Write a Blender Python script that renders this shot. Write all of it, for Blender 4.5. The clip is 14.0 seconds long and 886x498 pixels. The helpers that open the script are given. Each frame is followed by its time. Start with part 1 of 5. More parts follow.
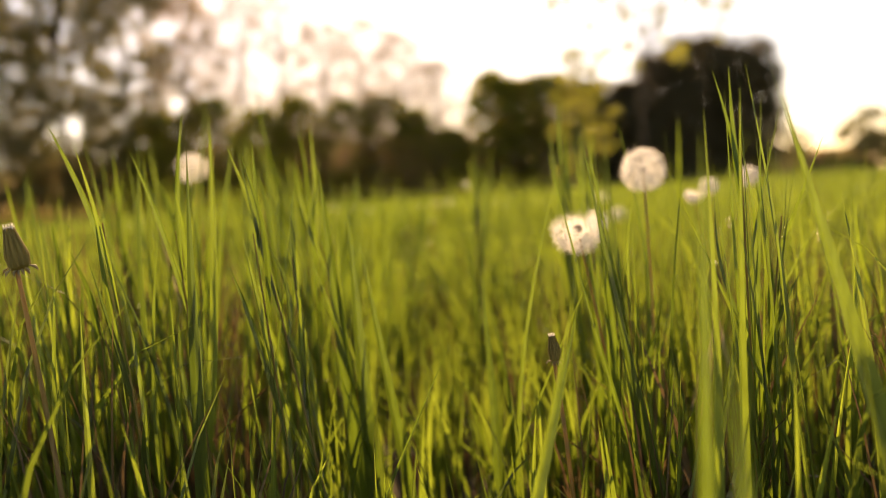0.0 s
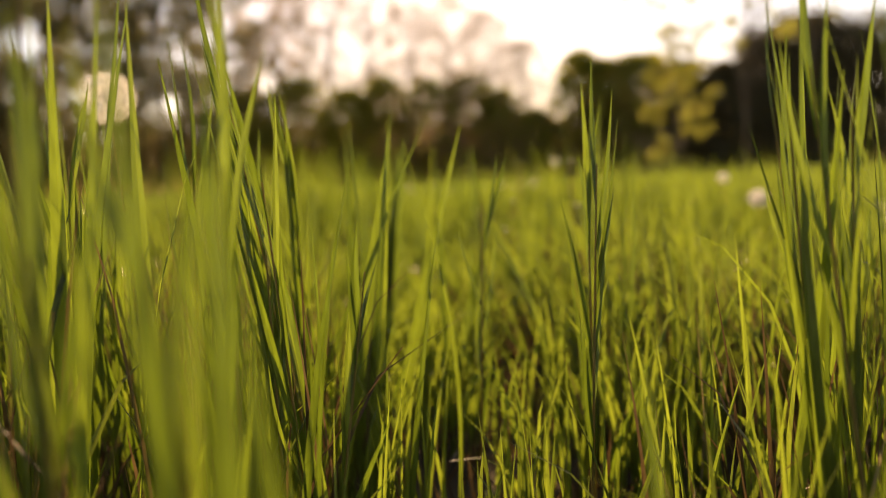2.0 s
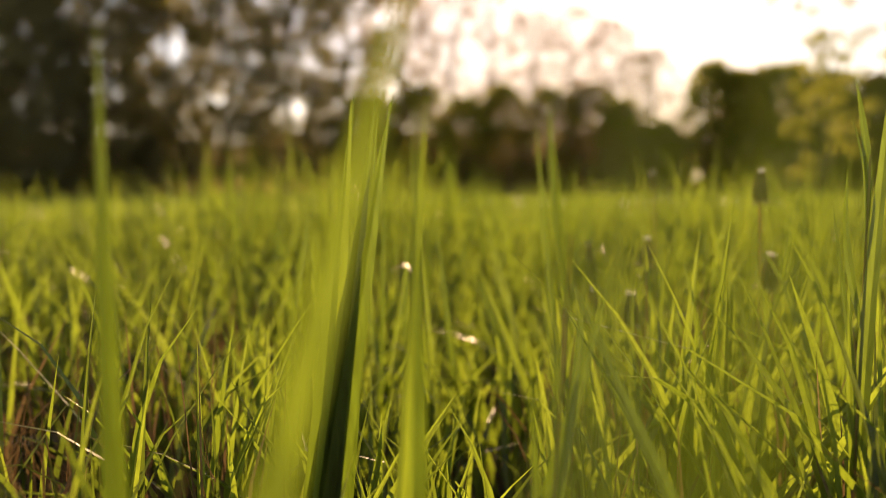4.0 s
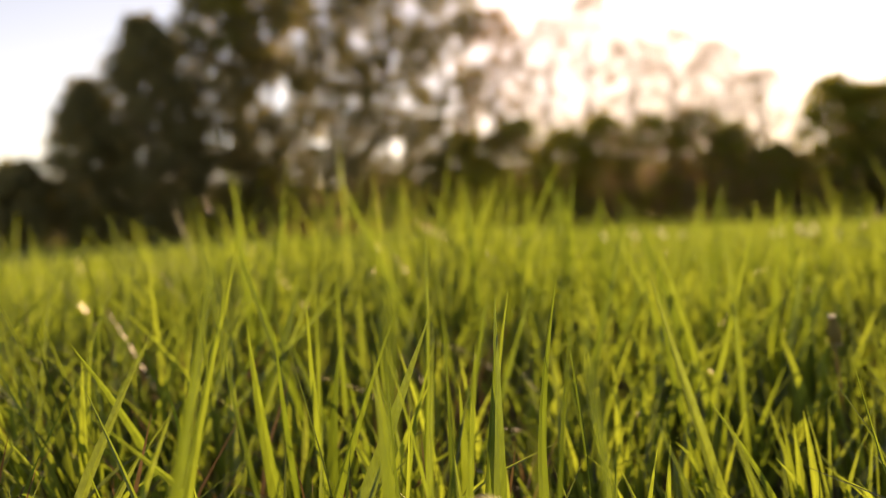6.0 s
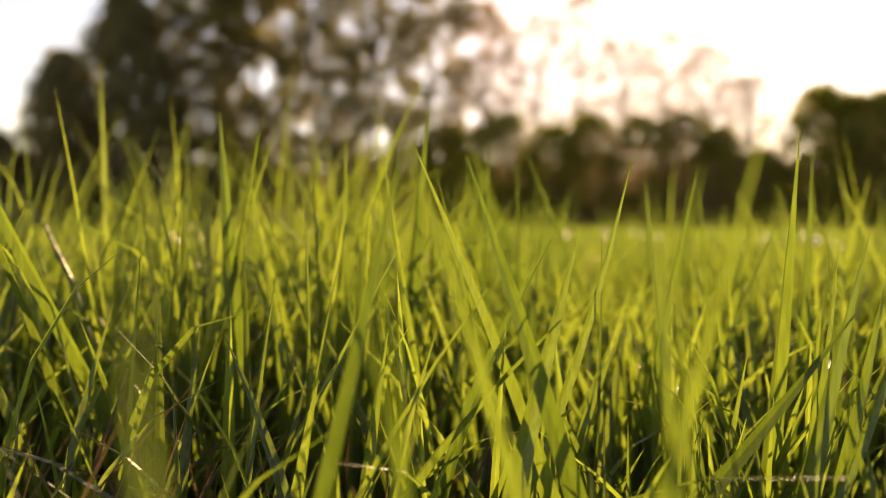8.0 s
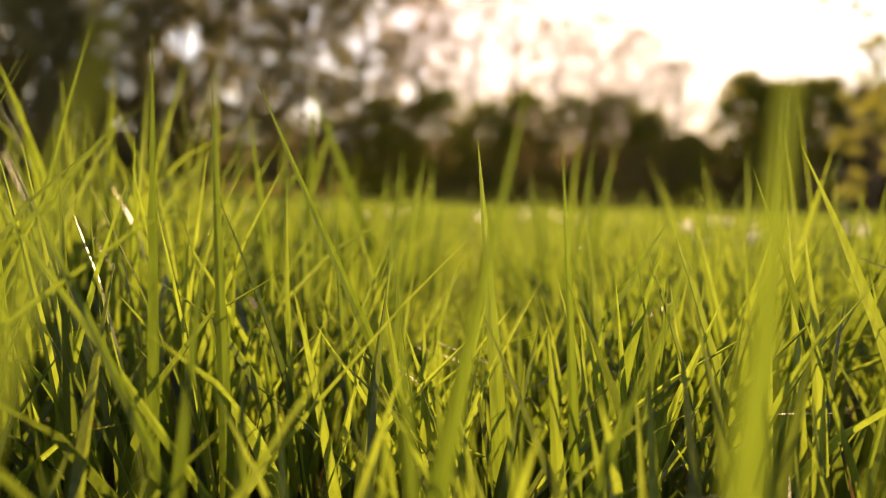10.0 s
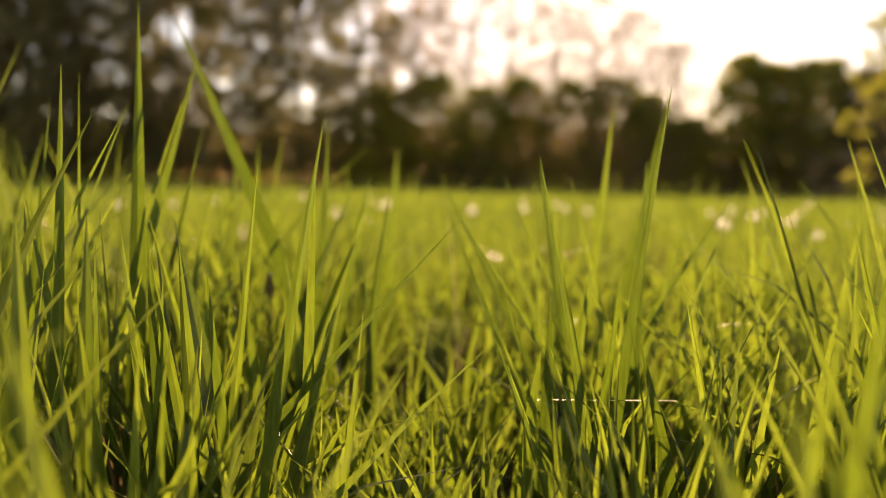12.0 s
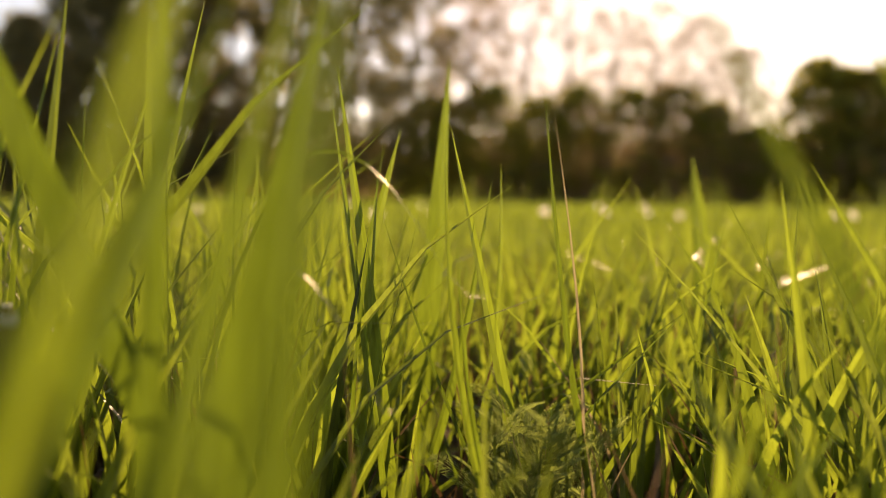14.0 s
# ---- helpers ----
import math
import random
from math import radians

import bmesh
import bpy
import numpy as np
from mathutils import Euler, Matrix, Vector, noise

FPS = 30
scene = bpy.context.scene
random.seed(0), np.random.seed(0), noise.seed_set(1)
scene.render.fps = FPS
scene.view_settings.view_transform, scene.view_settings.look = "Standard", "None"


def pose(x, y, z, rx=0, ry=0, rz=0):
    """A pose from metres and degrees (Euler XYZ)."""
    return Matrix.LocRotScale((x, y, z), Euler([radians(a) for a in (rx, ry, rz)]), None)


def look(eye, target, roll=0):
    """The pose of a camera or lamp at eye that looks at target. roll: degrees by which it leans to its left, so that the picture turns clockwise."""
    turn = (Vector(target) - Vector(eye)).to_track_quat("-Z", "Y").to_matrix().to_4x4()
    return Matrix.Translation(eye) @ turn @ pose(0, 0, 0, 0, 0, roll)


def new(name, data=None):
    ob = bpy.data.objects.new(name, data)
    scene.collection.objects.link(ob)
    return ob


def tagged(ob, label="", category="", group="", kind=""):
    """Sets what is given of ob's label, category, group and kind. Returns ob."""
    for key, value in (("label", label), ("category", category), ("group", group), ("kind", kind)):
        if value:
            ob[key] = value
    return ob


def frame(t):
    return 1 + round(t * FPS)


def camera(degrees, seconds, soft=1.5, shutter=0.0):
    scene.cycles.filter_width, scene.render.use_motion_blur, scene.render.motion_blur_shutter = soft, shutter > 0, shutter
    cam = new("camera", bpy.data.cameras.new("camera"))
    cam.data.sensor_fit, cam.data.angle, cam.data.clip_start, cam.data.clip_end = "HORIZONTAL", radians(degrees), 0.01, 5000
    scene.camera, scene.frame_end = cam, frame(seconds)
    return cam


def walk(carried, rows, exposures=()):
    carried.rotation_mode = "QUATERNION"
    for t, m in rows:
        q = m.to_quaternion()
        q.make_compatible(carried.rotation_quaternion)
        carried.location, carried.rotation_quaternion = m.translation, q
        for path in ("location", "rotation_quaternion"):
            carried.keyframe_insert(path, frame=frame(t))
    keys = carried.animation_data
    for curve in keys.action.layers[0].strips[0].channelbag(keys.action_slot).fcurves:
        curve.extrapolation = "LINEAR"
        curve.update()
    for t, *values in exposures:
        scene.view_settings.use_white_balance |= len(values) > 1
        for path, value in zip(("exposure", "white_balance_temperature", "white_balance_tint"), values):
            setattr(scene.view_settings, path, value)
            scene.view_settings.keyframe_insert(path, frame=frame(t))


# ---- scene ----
cam = camera(65.3, 14.0, 0.8)
PATH = [
    (0, (0.012, 0.001, 0.333), (-4.56, 3.77, -0.01)),
    (0.5, (0.004, 0.096, 0.326), (-5.69, 3.94, 0.25)),
    (1, (0.003, 0.195, 0.321), (-5.41, 4.07, 1.17)),
    (1.5, (0.007, 0.301, 0.315), (-5.17, 3.48, 3.65)),
    (2, (0.008, 0.414, 0.311), (-5.64, 2.62, 6.84)),
    (4.5, (-0.046, 1.143, 0.324), (-3.71, 0.46, 18.40)),
    (5, (-0.096, 1.281, 0.340), (-2.16, 1.13, 20.51)),
    (5.5, (-0.159, 1.408, 0.336), (-1.20, 2.37, 23.04)),
    (6, (-0.198, 1.522, 0.328), (-1.59, 2.15, 24.63)),
    (6.5, (-0.230, 1.658, 0.323), (-2.64, 1.10, 25.48)),
    (7, (-0.234, 1.784, 0.324), (-2.91, 0.52, 26.06)),
    (7.5, (-0.225, 1.941, 0.314), (-2.03, -0.52, 25.11)),
    (8, (-0.207, 2.064, 0.308), (-2.16, -0.47, 23.45)),
    (8.5, (-0.187, 2.181, 0.309), (-3.06, -0.97, 21.89)),
    (9, (-0.180, 2.273, 0.308), (-3.96, -1.25, 20.27)),
    (11.5, (-0.256, 2.758, 0.346), (-4.03, -1.62, 17.21)),
    (12, (-0.289, 2.887, 0.342), (-5.13, -1.16, 17.93)),
    (12.5, (-0.343, 3.029, 0.325), (-5.94, -1.71, 18.65)),
    (13, (-0.399, 3.153, 0.322), (-6.47, -1.66, 19.27)),
    (13.5, (-0.439, 3.265, 0.309), (-5.84, -0.97, 20.89)),
    (14, (-0.479, 3.378, 0.285), (-4.08, -0.82, 22.54)),
]
walk(cam, [(t, pose(*p, 90 + r[0], r[1], r[2])) for t, p, r in PATH], [(0, 0.82, 10100, 30), (1.2, 0.66, 10100, 30), (5, 0.82, 10100, 30), (8.5, 0.94, 10100, 30), (12, 0.87, 10100, 30), (14, 0.77, 10100, 30)])
cam.data.dof.use_dof = True
cam.data.dof.focus_distance = 0.44
cam.data.dof.aperture_fstop = 3.0

# ---- light ----
SUN_AZ, SUN_EL = -6.5, 24.0          # degrees right of +y, and above the horizon
world = bpy.data.worlds.new("sky")
scene.world = world
world.use_nodes = True
wt = world.node_tree
sky = wt.nodes.new("ShaderNodeTexSky")
sky.sky_type = "NISHITA"
sky.sun_disc = False
sky.sun_elevation = radians(SUN_EL)
sky.sun_rotation = radians(SUN_AZ)
sky.dust_density = 0.3
wt.links.new(sky.outputs[0], wt.nodes["Background"].inputs[0])
wt.nodes["Background"].inputs[1].default_value = 0.125
sun_data = bpy.data.lights.new("sun", "SUN")
sun_data.energy, sun_data.angle, sun_data.color = 4.7, radians(0.6), (1.0, 0.84, 0.58)
sun = new("sun", sun_data)
sun_way = Vector((math.sin(radians(SUN_AZ)) * math.cos(radians(SUN_EL)), math.cos(radians(SUN_AZ)) * math.cos(radians(SUN_EL)), math.sin(radians(SUN_EL))))
sun.matrix_world = look(sun_way * 60, (0, 0, 0))


# ---- materials ----
def nodes_of(name):
    m = bpy.data.materials.new(name)
    m.use_nodes = True
    t = m.node_tree
    return m, t, t.nodes["Principled BSDF"], t.nodes["Material Output"]


def ramp(t, source, stops):
    r = t.nodes.new("ShaderNodeValToRGB")
    while len(r.color_ramp.elements) < len(stops):
        r.color_ramp.elements.new(0.5)
    for e, (at, c) in zip(r.color_ramp.elements, stops):
        e.position, e.color = at, (*c, 1)
    t.links.new(source, r.inputs[0])
    return r.outputs[0]


def noise_of(t, scale, detail=3.0, stretch=(1, 1, 1)):
    c, m, n = t.nodes.new("ShaderNodeTexCoord"), t.nodes.new("ShaderNodeMapping"), t.nodes.new("ShaderNodeTexNoise")
    m.inputs["Scale"].default_value = stretch
    n.inputs["Scale"].default_value, n.inputs["Detail"].default_value = scale, detail
    t.links.new(c.outputs["Object"], m.inputs[0])
    t.links.new(m.outputs[0], n.inputs[0])
    return n.outputs[0]


def mixed(t, a, b, fac, mode="MIX"):
    m = t.nodes.new("ShaderNodeMix")
    m.data_type, m.blend_type = "RGBA", mode
    m.inputs[0].default_value = fac if isinstance(fac, float) else 0.5
    if not isinstance(fac, float):
        t.links.new(fac, m.inputs[0])
    t.links.new(a, m.inputs[6])
    if isinstance(b, tuple):
        m.inputs[7].default_value = (*b, 1)
    else:
        t.links.new(b, m.inputs[7])
    return m.outputs[2]


def leafy(name, front, through_colours, share, rough=0.45, island=True, streaks=0.35, scale=60.0, stretch=(6, 6, 0.6), gloss=0.28):
    """A thin leaf: gloss and colour on the face, sunlight glowing through it."""
    m, t, p, out = nodes_of(name)
    if island:
        rnd = t.nodes.new("ShaderNodeNewGeometry").outputs["Random Per Island"]
    else:
        rnd = t.nodes.new("ShaderNodeObjectInfo").outputs["Random"]
    grain = noise_of(t, scale, 3.0, stretch)
    shade = ramp(t, grain, [(0.3, (1 - streaks,) * 3), (0.7, (1.0, 1.0, 1.0))])
    face = mixed(t, ramp(t, rnd, front), shade, 1.0, "MULTIPLY")
    glow = mixed(t, ramp(t, rnd, through_colours), shade, 1.0, "MULTIPLY")
    t.links.new(face, p.inputs["Base Color"])
    p.inputs["Roughness"].default_value = rough
    p.inputs["Specular IOR Level"].default_value = gloss
    tr, mix = t.nodes.new("ShaderNodeBsdfTranslucent"), t.nodes.new("ShaderNodeMixShader")
    t.links.new(glow, tr.inputs[0])
    mix.inputs[0].default_value = share
    t.links.new(p.outputs[0], mix.inputs[1])
    t.links.new(tr.outputs[0], mix.inputs[2])
    t.links.new(mix.outputs[0], out.inputs[0])
    bump = t.nodes.new("ShaderNodeBump")
    bump.inputs["Strength"].default_value, bump.inputs["Distance"].default_value = 0.25, 0.001
    t.links.new(grain, bump.inputs["Height"])
    t.links.new(bump.outputs[0], p.inputs["Normal"])
    return m


def solid(name, dark, light, rough=0.7, scale=40.0, stretch=(1, 1, 1), bump_by=0.3, glow=0.0):
    m, t, p, out = nodes_of(name)
    n = noise_of(t, scale, 5.0, stretch)
    c = ramp(t, n, [(0.3, dark), (0.7, light)])
    t.links.new(c, p.inputs["Base Color"])
    p.inputs["Roughness"].default_value = rough
    p.inputs["Specular IOR Level"].default_value = 0.3
    b = t.nodes.new("ShaderNodeBump")
    b.inputs["Strength"].default_value = bump_by
    b.inputs["Distance"].default_value = 0.2 / scale
    t.links.new(n, b.inputs["Height"])
    t.links.new(b.outputs[0], p.inputs["Normal"])
    if glow:
        tr, mix = t.nodes.new("ShaderNodeBsdfTranslucent"), t.nodes.new("ShaderNodeMixShader")
        t.links.new(c, tr.inputs[0])
        mix.inputs[0].default_value = glow
        t.links.new(p.outputs[0], mix.inputs[1])
        t.links.new(tr.outputs[0], mix.inputs[2])
        t.links.new(mix.outputs[0], out.inputs[0])
    return m


# the darkest random tones also stand in for blades lying in shade
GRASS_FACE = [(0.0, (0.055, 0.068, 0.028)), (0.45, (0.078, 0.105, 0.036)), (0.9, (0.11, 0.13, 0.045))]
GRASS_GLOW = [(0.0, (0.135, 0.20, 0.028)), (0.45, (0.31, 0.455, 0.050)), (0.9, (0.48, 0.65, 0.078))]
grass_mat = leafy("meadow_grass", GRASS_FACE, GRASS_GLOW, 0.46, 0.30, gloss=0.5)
blade_mat = leafy("grass_blade", GRASS_FACE, [(0.0, (0.13, 0.215, 0.022)), (0.45, (0.215, 0.34, 0.034)), (0.9, (0.32, 0.465, 0.050))], 0.46, 0.30, island=False, gloss=0.5)
thatch_shade_mat = leafy("thatch_and_shade", [(0.0, (0.10, 0.065, 0.035)), (0.6, (0.16, 0.11, 0.055)), (1.0, (0.24, 0.18, 0.10))], [(0.0, (0.14, 0.085, 0.035)), (1.0, (0.28, 0.18, 0.08))], 0.3, 0.6)
straw_mat = leafy("dry_straw", [(0.0, (0.38, 0.30, 0.16)), (1.0, (0.50, 0.43, 0.28))], [(0.0, (0.5, 0.38, 0.2)), (1.0, (0.6, 0.5, 0.3))], 0.35, island=False)
litter_glint_mat = leafy("pale_litter_glints", [(0.0, (0.30, 0.22, 0.12)), (0.7, (0.45, 0.38, 0.26)), (1.0, (0.30, 0.14, 0.07))], [(0.0, (0.45, 0.34, 0.18)), (1.0, (0.5, 0.3, 0.15))], 0.35, 0.4)
soil_mat = solid("meadow_soil", (0.05, 0.036, 0.02), (0.10, 0.075, 0.035), 0.95, 7.0, bump_by=0.6)
stem_mat = solid("flower_stem", (0.34, 0.27, 0.10), (0.50, 0.34, 0.17), 0.5, 120.0, (1, 1, 0.1), 0.1, 0.5)
bract_mat = solid("closed_bracts", (0.22, 0.17, 0.05), (0.36, 0.28, 0.09), 0.65, 260.0, (1, 1, 0.15), 0.3, 0.4)
fluff_mat = leafy("seed_fluff", [(0.0, (0.86, 0.85, 0.82)), (1.0, (0.9, 0.89, 0.86))], [(0.0, (0.92, 0.90, 0.84)), (1.0, (0.95, 0.93, 0.88))], 0.75, 0.6, streaks=0.02)
seed_mat = solid("brown_seed", (0.10, 0.07, 0.04), (0.18, 0.13, 0.07), 0.7, 300.0)
fern_mat = leafy("feathery_leaf", [(0.0, (0.09, 0.14, 0.05)), (1.0, (0.14, 0.20, 0.07))], [(0.0, (0.36, 0.50, 0.12)), (1.0, (0.50, 0.62, 0.18))], 0.45, 0.35, gloss=0.5)
bark_mat = solid("bark", (0.06, 0.045, 0.03), (0.14, 0.11, 0.08), 0.9, 6.0, (1, 1, 0.2), 0.8)
LEAF_FACE = [(0.0, (0.13, 0.122, 0.065)), (0.6, (0.17, 0.155, 0.08)), (1.0, (0.21, 0.185, 0.09))]
LEAF_GLOW = [(0.0, (0.38, 0.37, 0.16)), (0.6, (0.48, 0.46, 0.18)), (1.0, (0.58, 0.54, 0.19))]
leaf_mat = leafy("tree_leaf", LEAF_FACE, LEAF_GLOW, 0.5, 0.5, scale=3.0)
brown_leaf_mat = leafy("budding_twigs", [(0.0, (0.31, 0.215, 0.135)), (0.7, (0.35, 0.25, 0.145)), (1.0, (0.36, 0.28, 0.145))], [(0.0, (0.64, 0.47, 0.25)), (1.0, (0.76, 0.60, 0.26))], 0.5, 0.6, scale=3.0)
twig_mat = leafy("thin_twigs", [(0.0, (0.22, 0.165, 0.10)), (1.0, (0.30, 0.235, 0.13))], [(0.0, (0.42, 0.33, 0.17)), (1.0, (0.54, 0.43, 0.20))], 0.45, 0.6, scale=3.0)
spring_leaf_mat = leafy("young_leaf", [(0.0, (0.16, 0.17, 0.04)), (1.0, (0.22, 0.21, 0.05))], [(0.0, (0.50, 0.53, 0.10)), (1.0, (0.66, 0.66, 0.13))], 0.6, 0.5, scale=3.0)
dark_leaf_mat = leafy("evergreen_leaf", [(0.0, (0.09, 0.08, 0.045)), (1.0, (0.14, 0.12, 0.06))], [(0.0, (0.18, 0.15, 0.07)), (1.0, (0.30, 0.24, 0.10))], 0.35, 0.6, scale=3.0)


# ---- mesh helpers ----
def mesh_of(name, verts, faces, mat, smooth=True):
    me = bpy.data.meshes.new(name)
    verts = np.asarray(verts, np.float32)
    faces = np.asarray(faces, np.int32)
    n, k = faces.shape
    me.vertices.add(len(verts))
    me.vertices.foreach_set("co", verts.ravel())
    me.loops.add(n * k)
    me.loops.foreach_set("vertex_index", faces.ravel())
    me.polygons.add(n)
    me.polygons.foreach_set("loop_start", np.arange(0, n * k, k, dtype=np.int32))
    me.polygons.foreach_set("use_smooth", np.full(n, smooth))
    me.update(calc_edges=True)
    me.materials.append(mat)
    return me


def thing(name, at, label, category, group="", kind=""):
    ob = new(name)
    ob.empty_display_size = 0.05
    ob.location = at
    return tagged(ob, label, category, group, kind)


def part(name, me, parent, label=""):
    ob = new(name, me)
    ob.parent = parent
    if label:
        ob["label"] = label
    return ob


def tube(points, radii, sides=7):
    """Quads round a line of points, closed at its end by narrowing."""
    pts = [Vector(p) for p in points]
    verts, faces = [], []
    for i, (p, r) in enumerate(zip(pts, radii)):
        way = (pts[min(i + 1, len(pts) - 1)] - pts[max(i - 1, 0)]).normalized()
        a = way.cross(Vector((0.31, 0.95, 0.05))).normalized()
        b = way.cross(a)
        for k in range(sides):
            w = 2 * math.pi * k / sides
            verts.append(p + (a * math.cos(w) + b * math.sin(w)) * r)
    for i in range(len(pts) - 1):
        for k in range(sides):
            l = (k + 1) % sides
            faces.append((i * sides + k, i * sides + l, (i + 1) * sides + l, (i + 1) * sides + k))
    return [tuple(v) for v in verts], faces


def joined(pieces):
    verts, faces, n = [], [], 0
    for v, f in pieces:
        verts += list(v)
        faces += [tuple(i + n for i in q) for q in f]
        n += len(v)
    return verts, faces


# ---- ground ----
def rise(x, y):
    """The meadow's gentle swells, flat where the path runs."""
    far = np.clip((np.hypot(x, y - 1.5) - 4) / 12, 0, 1)
    return 0.06 * far * np.sin(x * 0.21 + 1.0) * np.sin(y * 0.17)


steps = np.concatenate([-np.geomspace(2500, 12, 18), np.linspace(-10, 10, 41), np.geomspace(12, 2500, 18)])
gx, gy = np.meshgrid(steps, steps + 2)
gv = np.stack([gx, gy, rise(gx, gy)], -1).reshape(-1, 3)
w = len(steps)
gf = [(j * w + i, j * w + i + 1, (j + 1) * w + i + 1, (j + 1) * w + i) for j in range(w - 1) for i in range(w - 1)]
tagged(new("ground", mesh_of("ground", gv, gf, soil_mat)), "dark mossy soil under the meadow grass", "ground", kind="structure")


# ---- meadow grass ----
rng = np.random.default_rng(7)


def lumps(x, y, size, seed):
    """Smooth uneven values from -1 to 1 over the plan."""
    r = np.random.default_rng(seed)
    v = 0
    for _ in range(7):
        a, ph = r.uniform(0, 6.28), r.uniform(0, 6.28)
        k = r.uniform(0.6, 1.7) / size * 6.28
        v = v + np.sin((x * math.cos(a) + y * math.sin(a)) * k + ph)
    return v / 4.2


def swell(x, y, cx, cy, rx, ry):
    return np.exp(-(((x - cx) / rx) ** 2 + ((y - cy) / ry) ** 2))


def sward(x, y):
    """How tall the grass stands over the plan, in metres."""
    h = 0.235 + 0.035 * lumps(x, y, 0.45, 3) + 0.02 * lumps(x, y, 2.5, 4)
    h += 0.20 * swell(x, y, -0.42, 0.80, 0.30, 0.45)      # tall banks at the start
    h += 0.13 * swell(x, y, 0.38, 0.62, 0.22, 0.42)
    h += 0.12 * swell(x, y, -1.10, 2.85, 0.55, 0.60)      # bank in the middle of the walk
    h += 0.08 * swell(x, y, -0.95, 3.60, 0.28, 0.40)
    h += 0.06 * swell(x, y, -0.62, 2.95, 0.45, 0.40)
    h += 0.05 * swell(x, y, -0.20, 3.50, 0.30, 0.22)
    h += 0.05 * swell(x, y, -0.15, 2.95, 0.45, 0.35)
    h += 0.07 * swell(x, y, 0.25, 3.30, 0.60, 0.55)
    h -= 0.05 * swell(x, y, -0.30, 1.95, 0.35, 0.40)
    h -= 0.06 * swell(x, y, 0.03, 0.75, 0.14, 0.40)
    h -= 0.03 * swell(x, y, -0.55, 4.15, 0.60, 0.40)
    h -= 0.05 * np.clip((y - 4.2) / 0.5, 0, 1) * np.clip((8.0 - y) / 1.5, 0, 1)
    h -= 0.09 * swell(x, y, -0.61, 3.76, 0.10, 0.16)      # open spot round the yarrow
    h -= 0.13 * swell(x, y, -0.57, 3.65, 0.10, 0.15)
    return h


def blades(x, y, h, w, segs, fold, sway=0.2):
    """Many grass blades as one run of vertices and faces."""
    n = len(x)
    az, face = rng.uniform(0, 6.283, n), rng.normal(0, 0.75, n)
    lean = np.clip(np.abs(rng.normal(0, 1.0, n)), 0, np.where(h > 0.33, 0.9, 2.2)) * sway * h + 0.008
    droop = np.clip(rng.normal(0.0, 0.20, n), 0, 0.6) * h
    s = np.linspace(0, 1, segs + 1)[None, :]
    off = lean[:, None] * s ** 1.6 + droop[:, None] * s ** 4
    px = x[:, None] + np.cos(az)[:, None] * off
    py = y[:, None] + np.sin(az)[:, None] * off
    pz = h[:, None] * s - (droop * 0.5)[:, None] * s ** 4 - 0.01
    half = 0.5 * w[:, None] * np.clip(0.45 + 1.6 * s, 0, 1) * np.clip(1 - s ** 2.4, 0.02, 1)
    tx, ty = np.cos(face)[:, None] * half, np.sin(face)[:, None] * half
    if fold:
        fx, fy = -np.sin(face)[:, None] * half * 0.62, np.cos(face)[:, None] * half * 0.62
        ring = np.stack([np.stack([px - tx, py - ty, pz], -1), np.stack([px + fx, py + fy, pz], -1), np.stack([px + tx, py + ty, pz], -1)], 2)
        k = 3
    else:
        ring = np.stack([np.stack([px - tx, py - ty, pz], -1), np.stack([px + tx, py + ty, pz], -1)], 2)
        k = 2
    verts = ring.reshape(-1, 3)
    one = [(r * k + c, r * k + c + 1, (r + 1) * k + c + 1, (r + 1) * k + c) for r in range(segs) for c in range(k - 1)]
    faces = np.array(one)[None] + (np.arange(n) * (segs + 1) * k)[:, None, None]
    return verts, faces.reshape(-1, 4)


def lane(x, y):
    """Distance in the plan from the line along which the meadow is trodden open."""
    ys = np.array([-0.5, 0.0, 0.1, 0.19, 0.3, 0.41, 1.14, 1.28, 1.41, 1.52, 1.66, 1.78, 1.94, 2.06, 2.18, 2.27, 2.76, 2.89, 3.03, 3.15, 3.26, 3.38, 3.46])
    xs = np.array([0.02, 0.012, 0.004, 0.003, 0.007, 0.008, -0.046, -0.096, -0.159, -0.198, -0.23, -0.234, -0.225, -0.207, -0.187, -0.18, -0.256, -0.289, -0.343, -0.399, -0.439, -0.479, -0.5])
    d = np.abs(x - np.interp(y, ys, xs))
    return np.where((y > 3.46) | (y < -0.5), np.hypot(d, np.maximum(y - 3.46, 0)), d)


def scatter(n, x0, x1, y0, y1, keep):
    x, y = rng.uniform(x0, x1, n), rng.uniform(y0, y1, n)
    k = keep(x, y)
    return x[k], y[k]


def near_zone(x, y):
    return (x > -2.2) & (x < 1.0) & (y > 0.1) & (y < 5.1)


runs = []
cx, cy = scatter(2900, -2.2, 1.0, 0.1, 5.1, near_zone)
cx, cy = cx + rng.normal(0, 0.28, len(cx)), cy + rng.normal(0, 0.22, len(cy))      # no hard edge to the thicker growth
x = np.concatenate([np.repeat(cx, 8) + rng.normal(0, 0.016, len(cx) * 8), rng.uniform(-2.2, 1.0, 6900)])
y = np.concatenate([np.repeat(cy, 8) + rng.normal(0, 0.016, len(cx) * 8), rng.uniform(0.1, 5.1, 6900)])
h = sward(x, y) * np.clip(rng.normal(0.80, 0.22, len(x)), 0.25, 1.35)
h = np.where(rng.uniform(0, 1, len(x)) < 0.05 + 0.07 * np.clip((y - 2.0) / 0.5, 0, 1) + 0.05 * np.clip((1.2 - y) / 0.3, 0, 1), sward(x, y) * rng.uniform(1.1, 1.4, len(x)), h)
h = np.where(y < 1.6, np.minimum(h, rng.uniform(0.27, 0.415, len(x))), h)
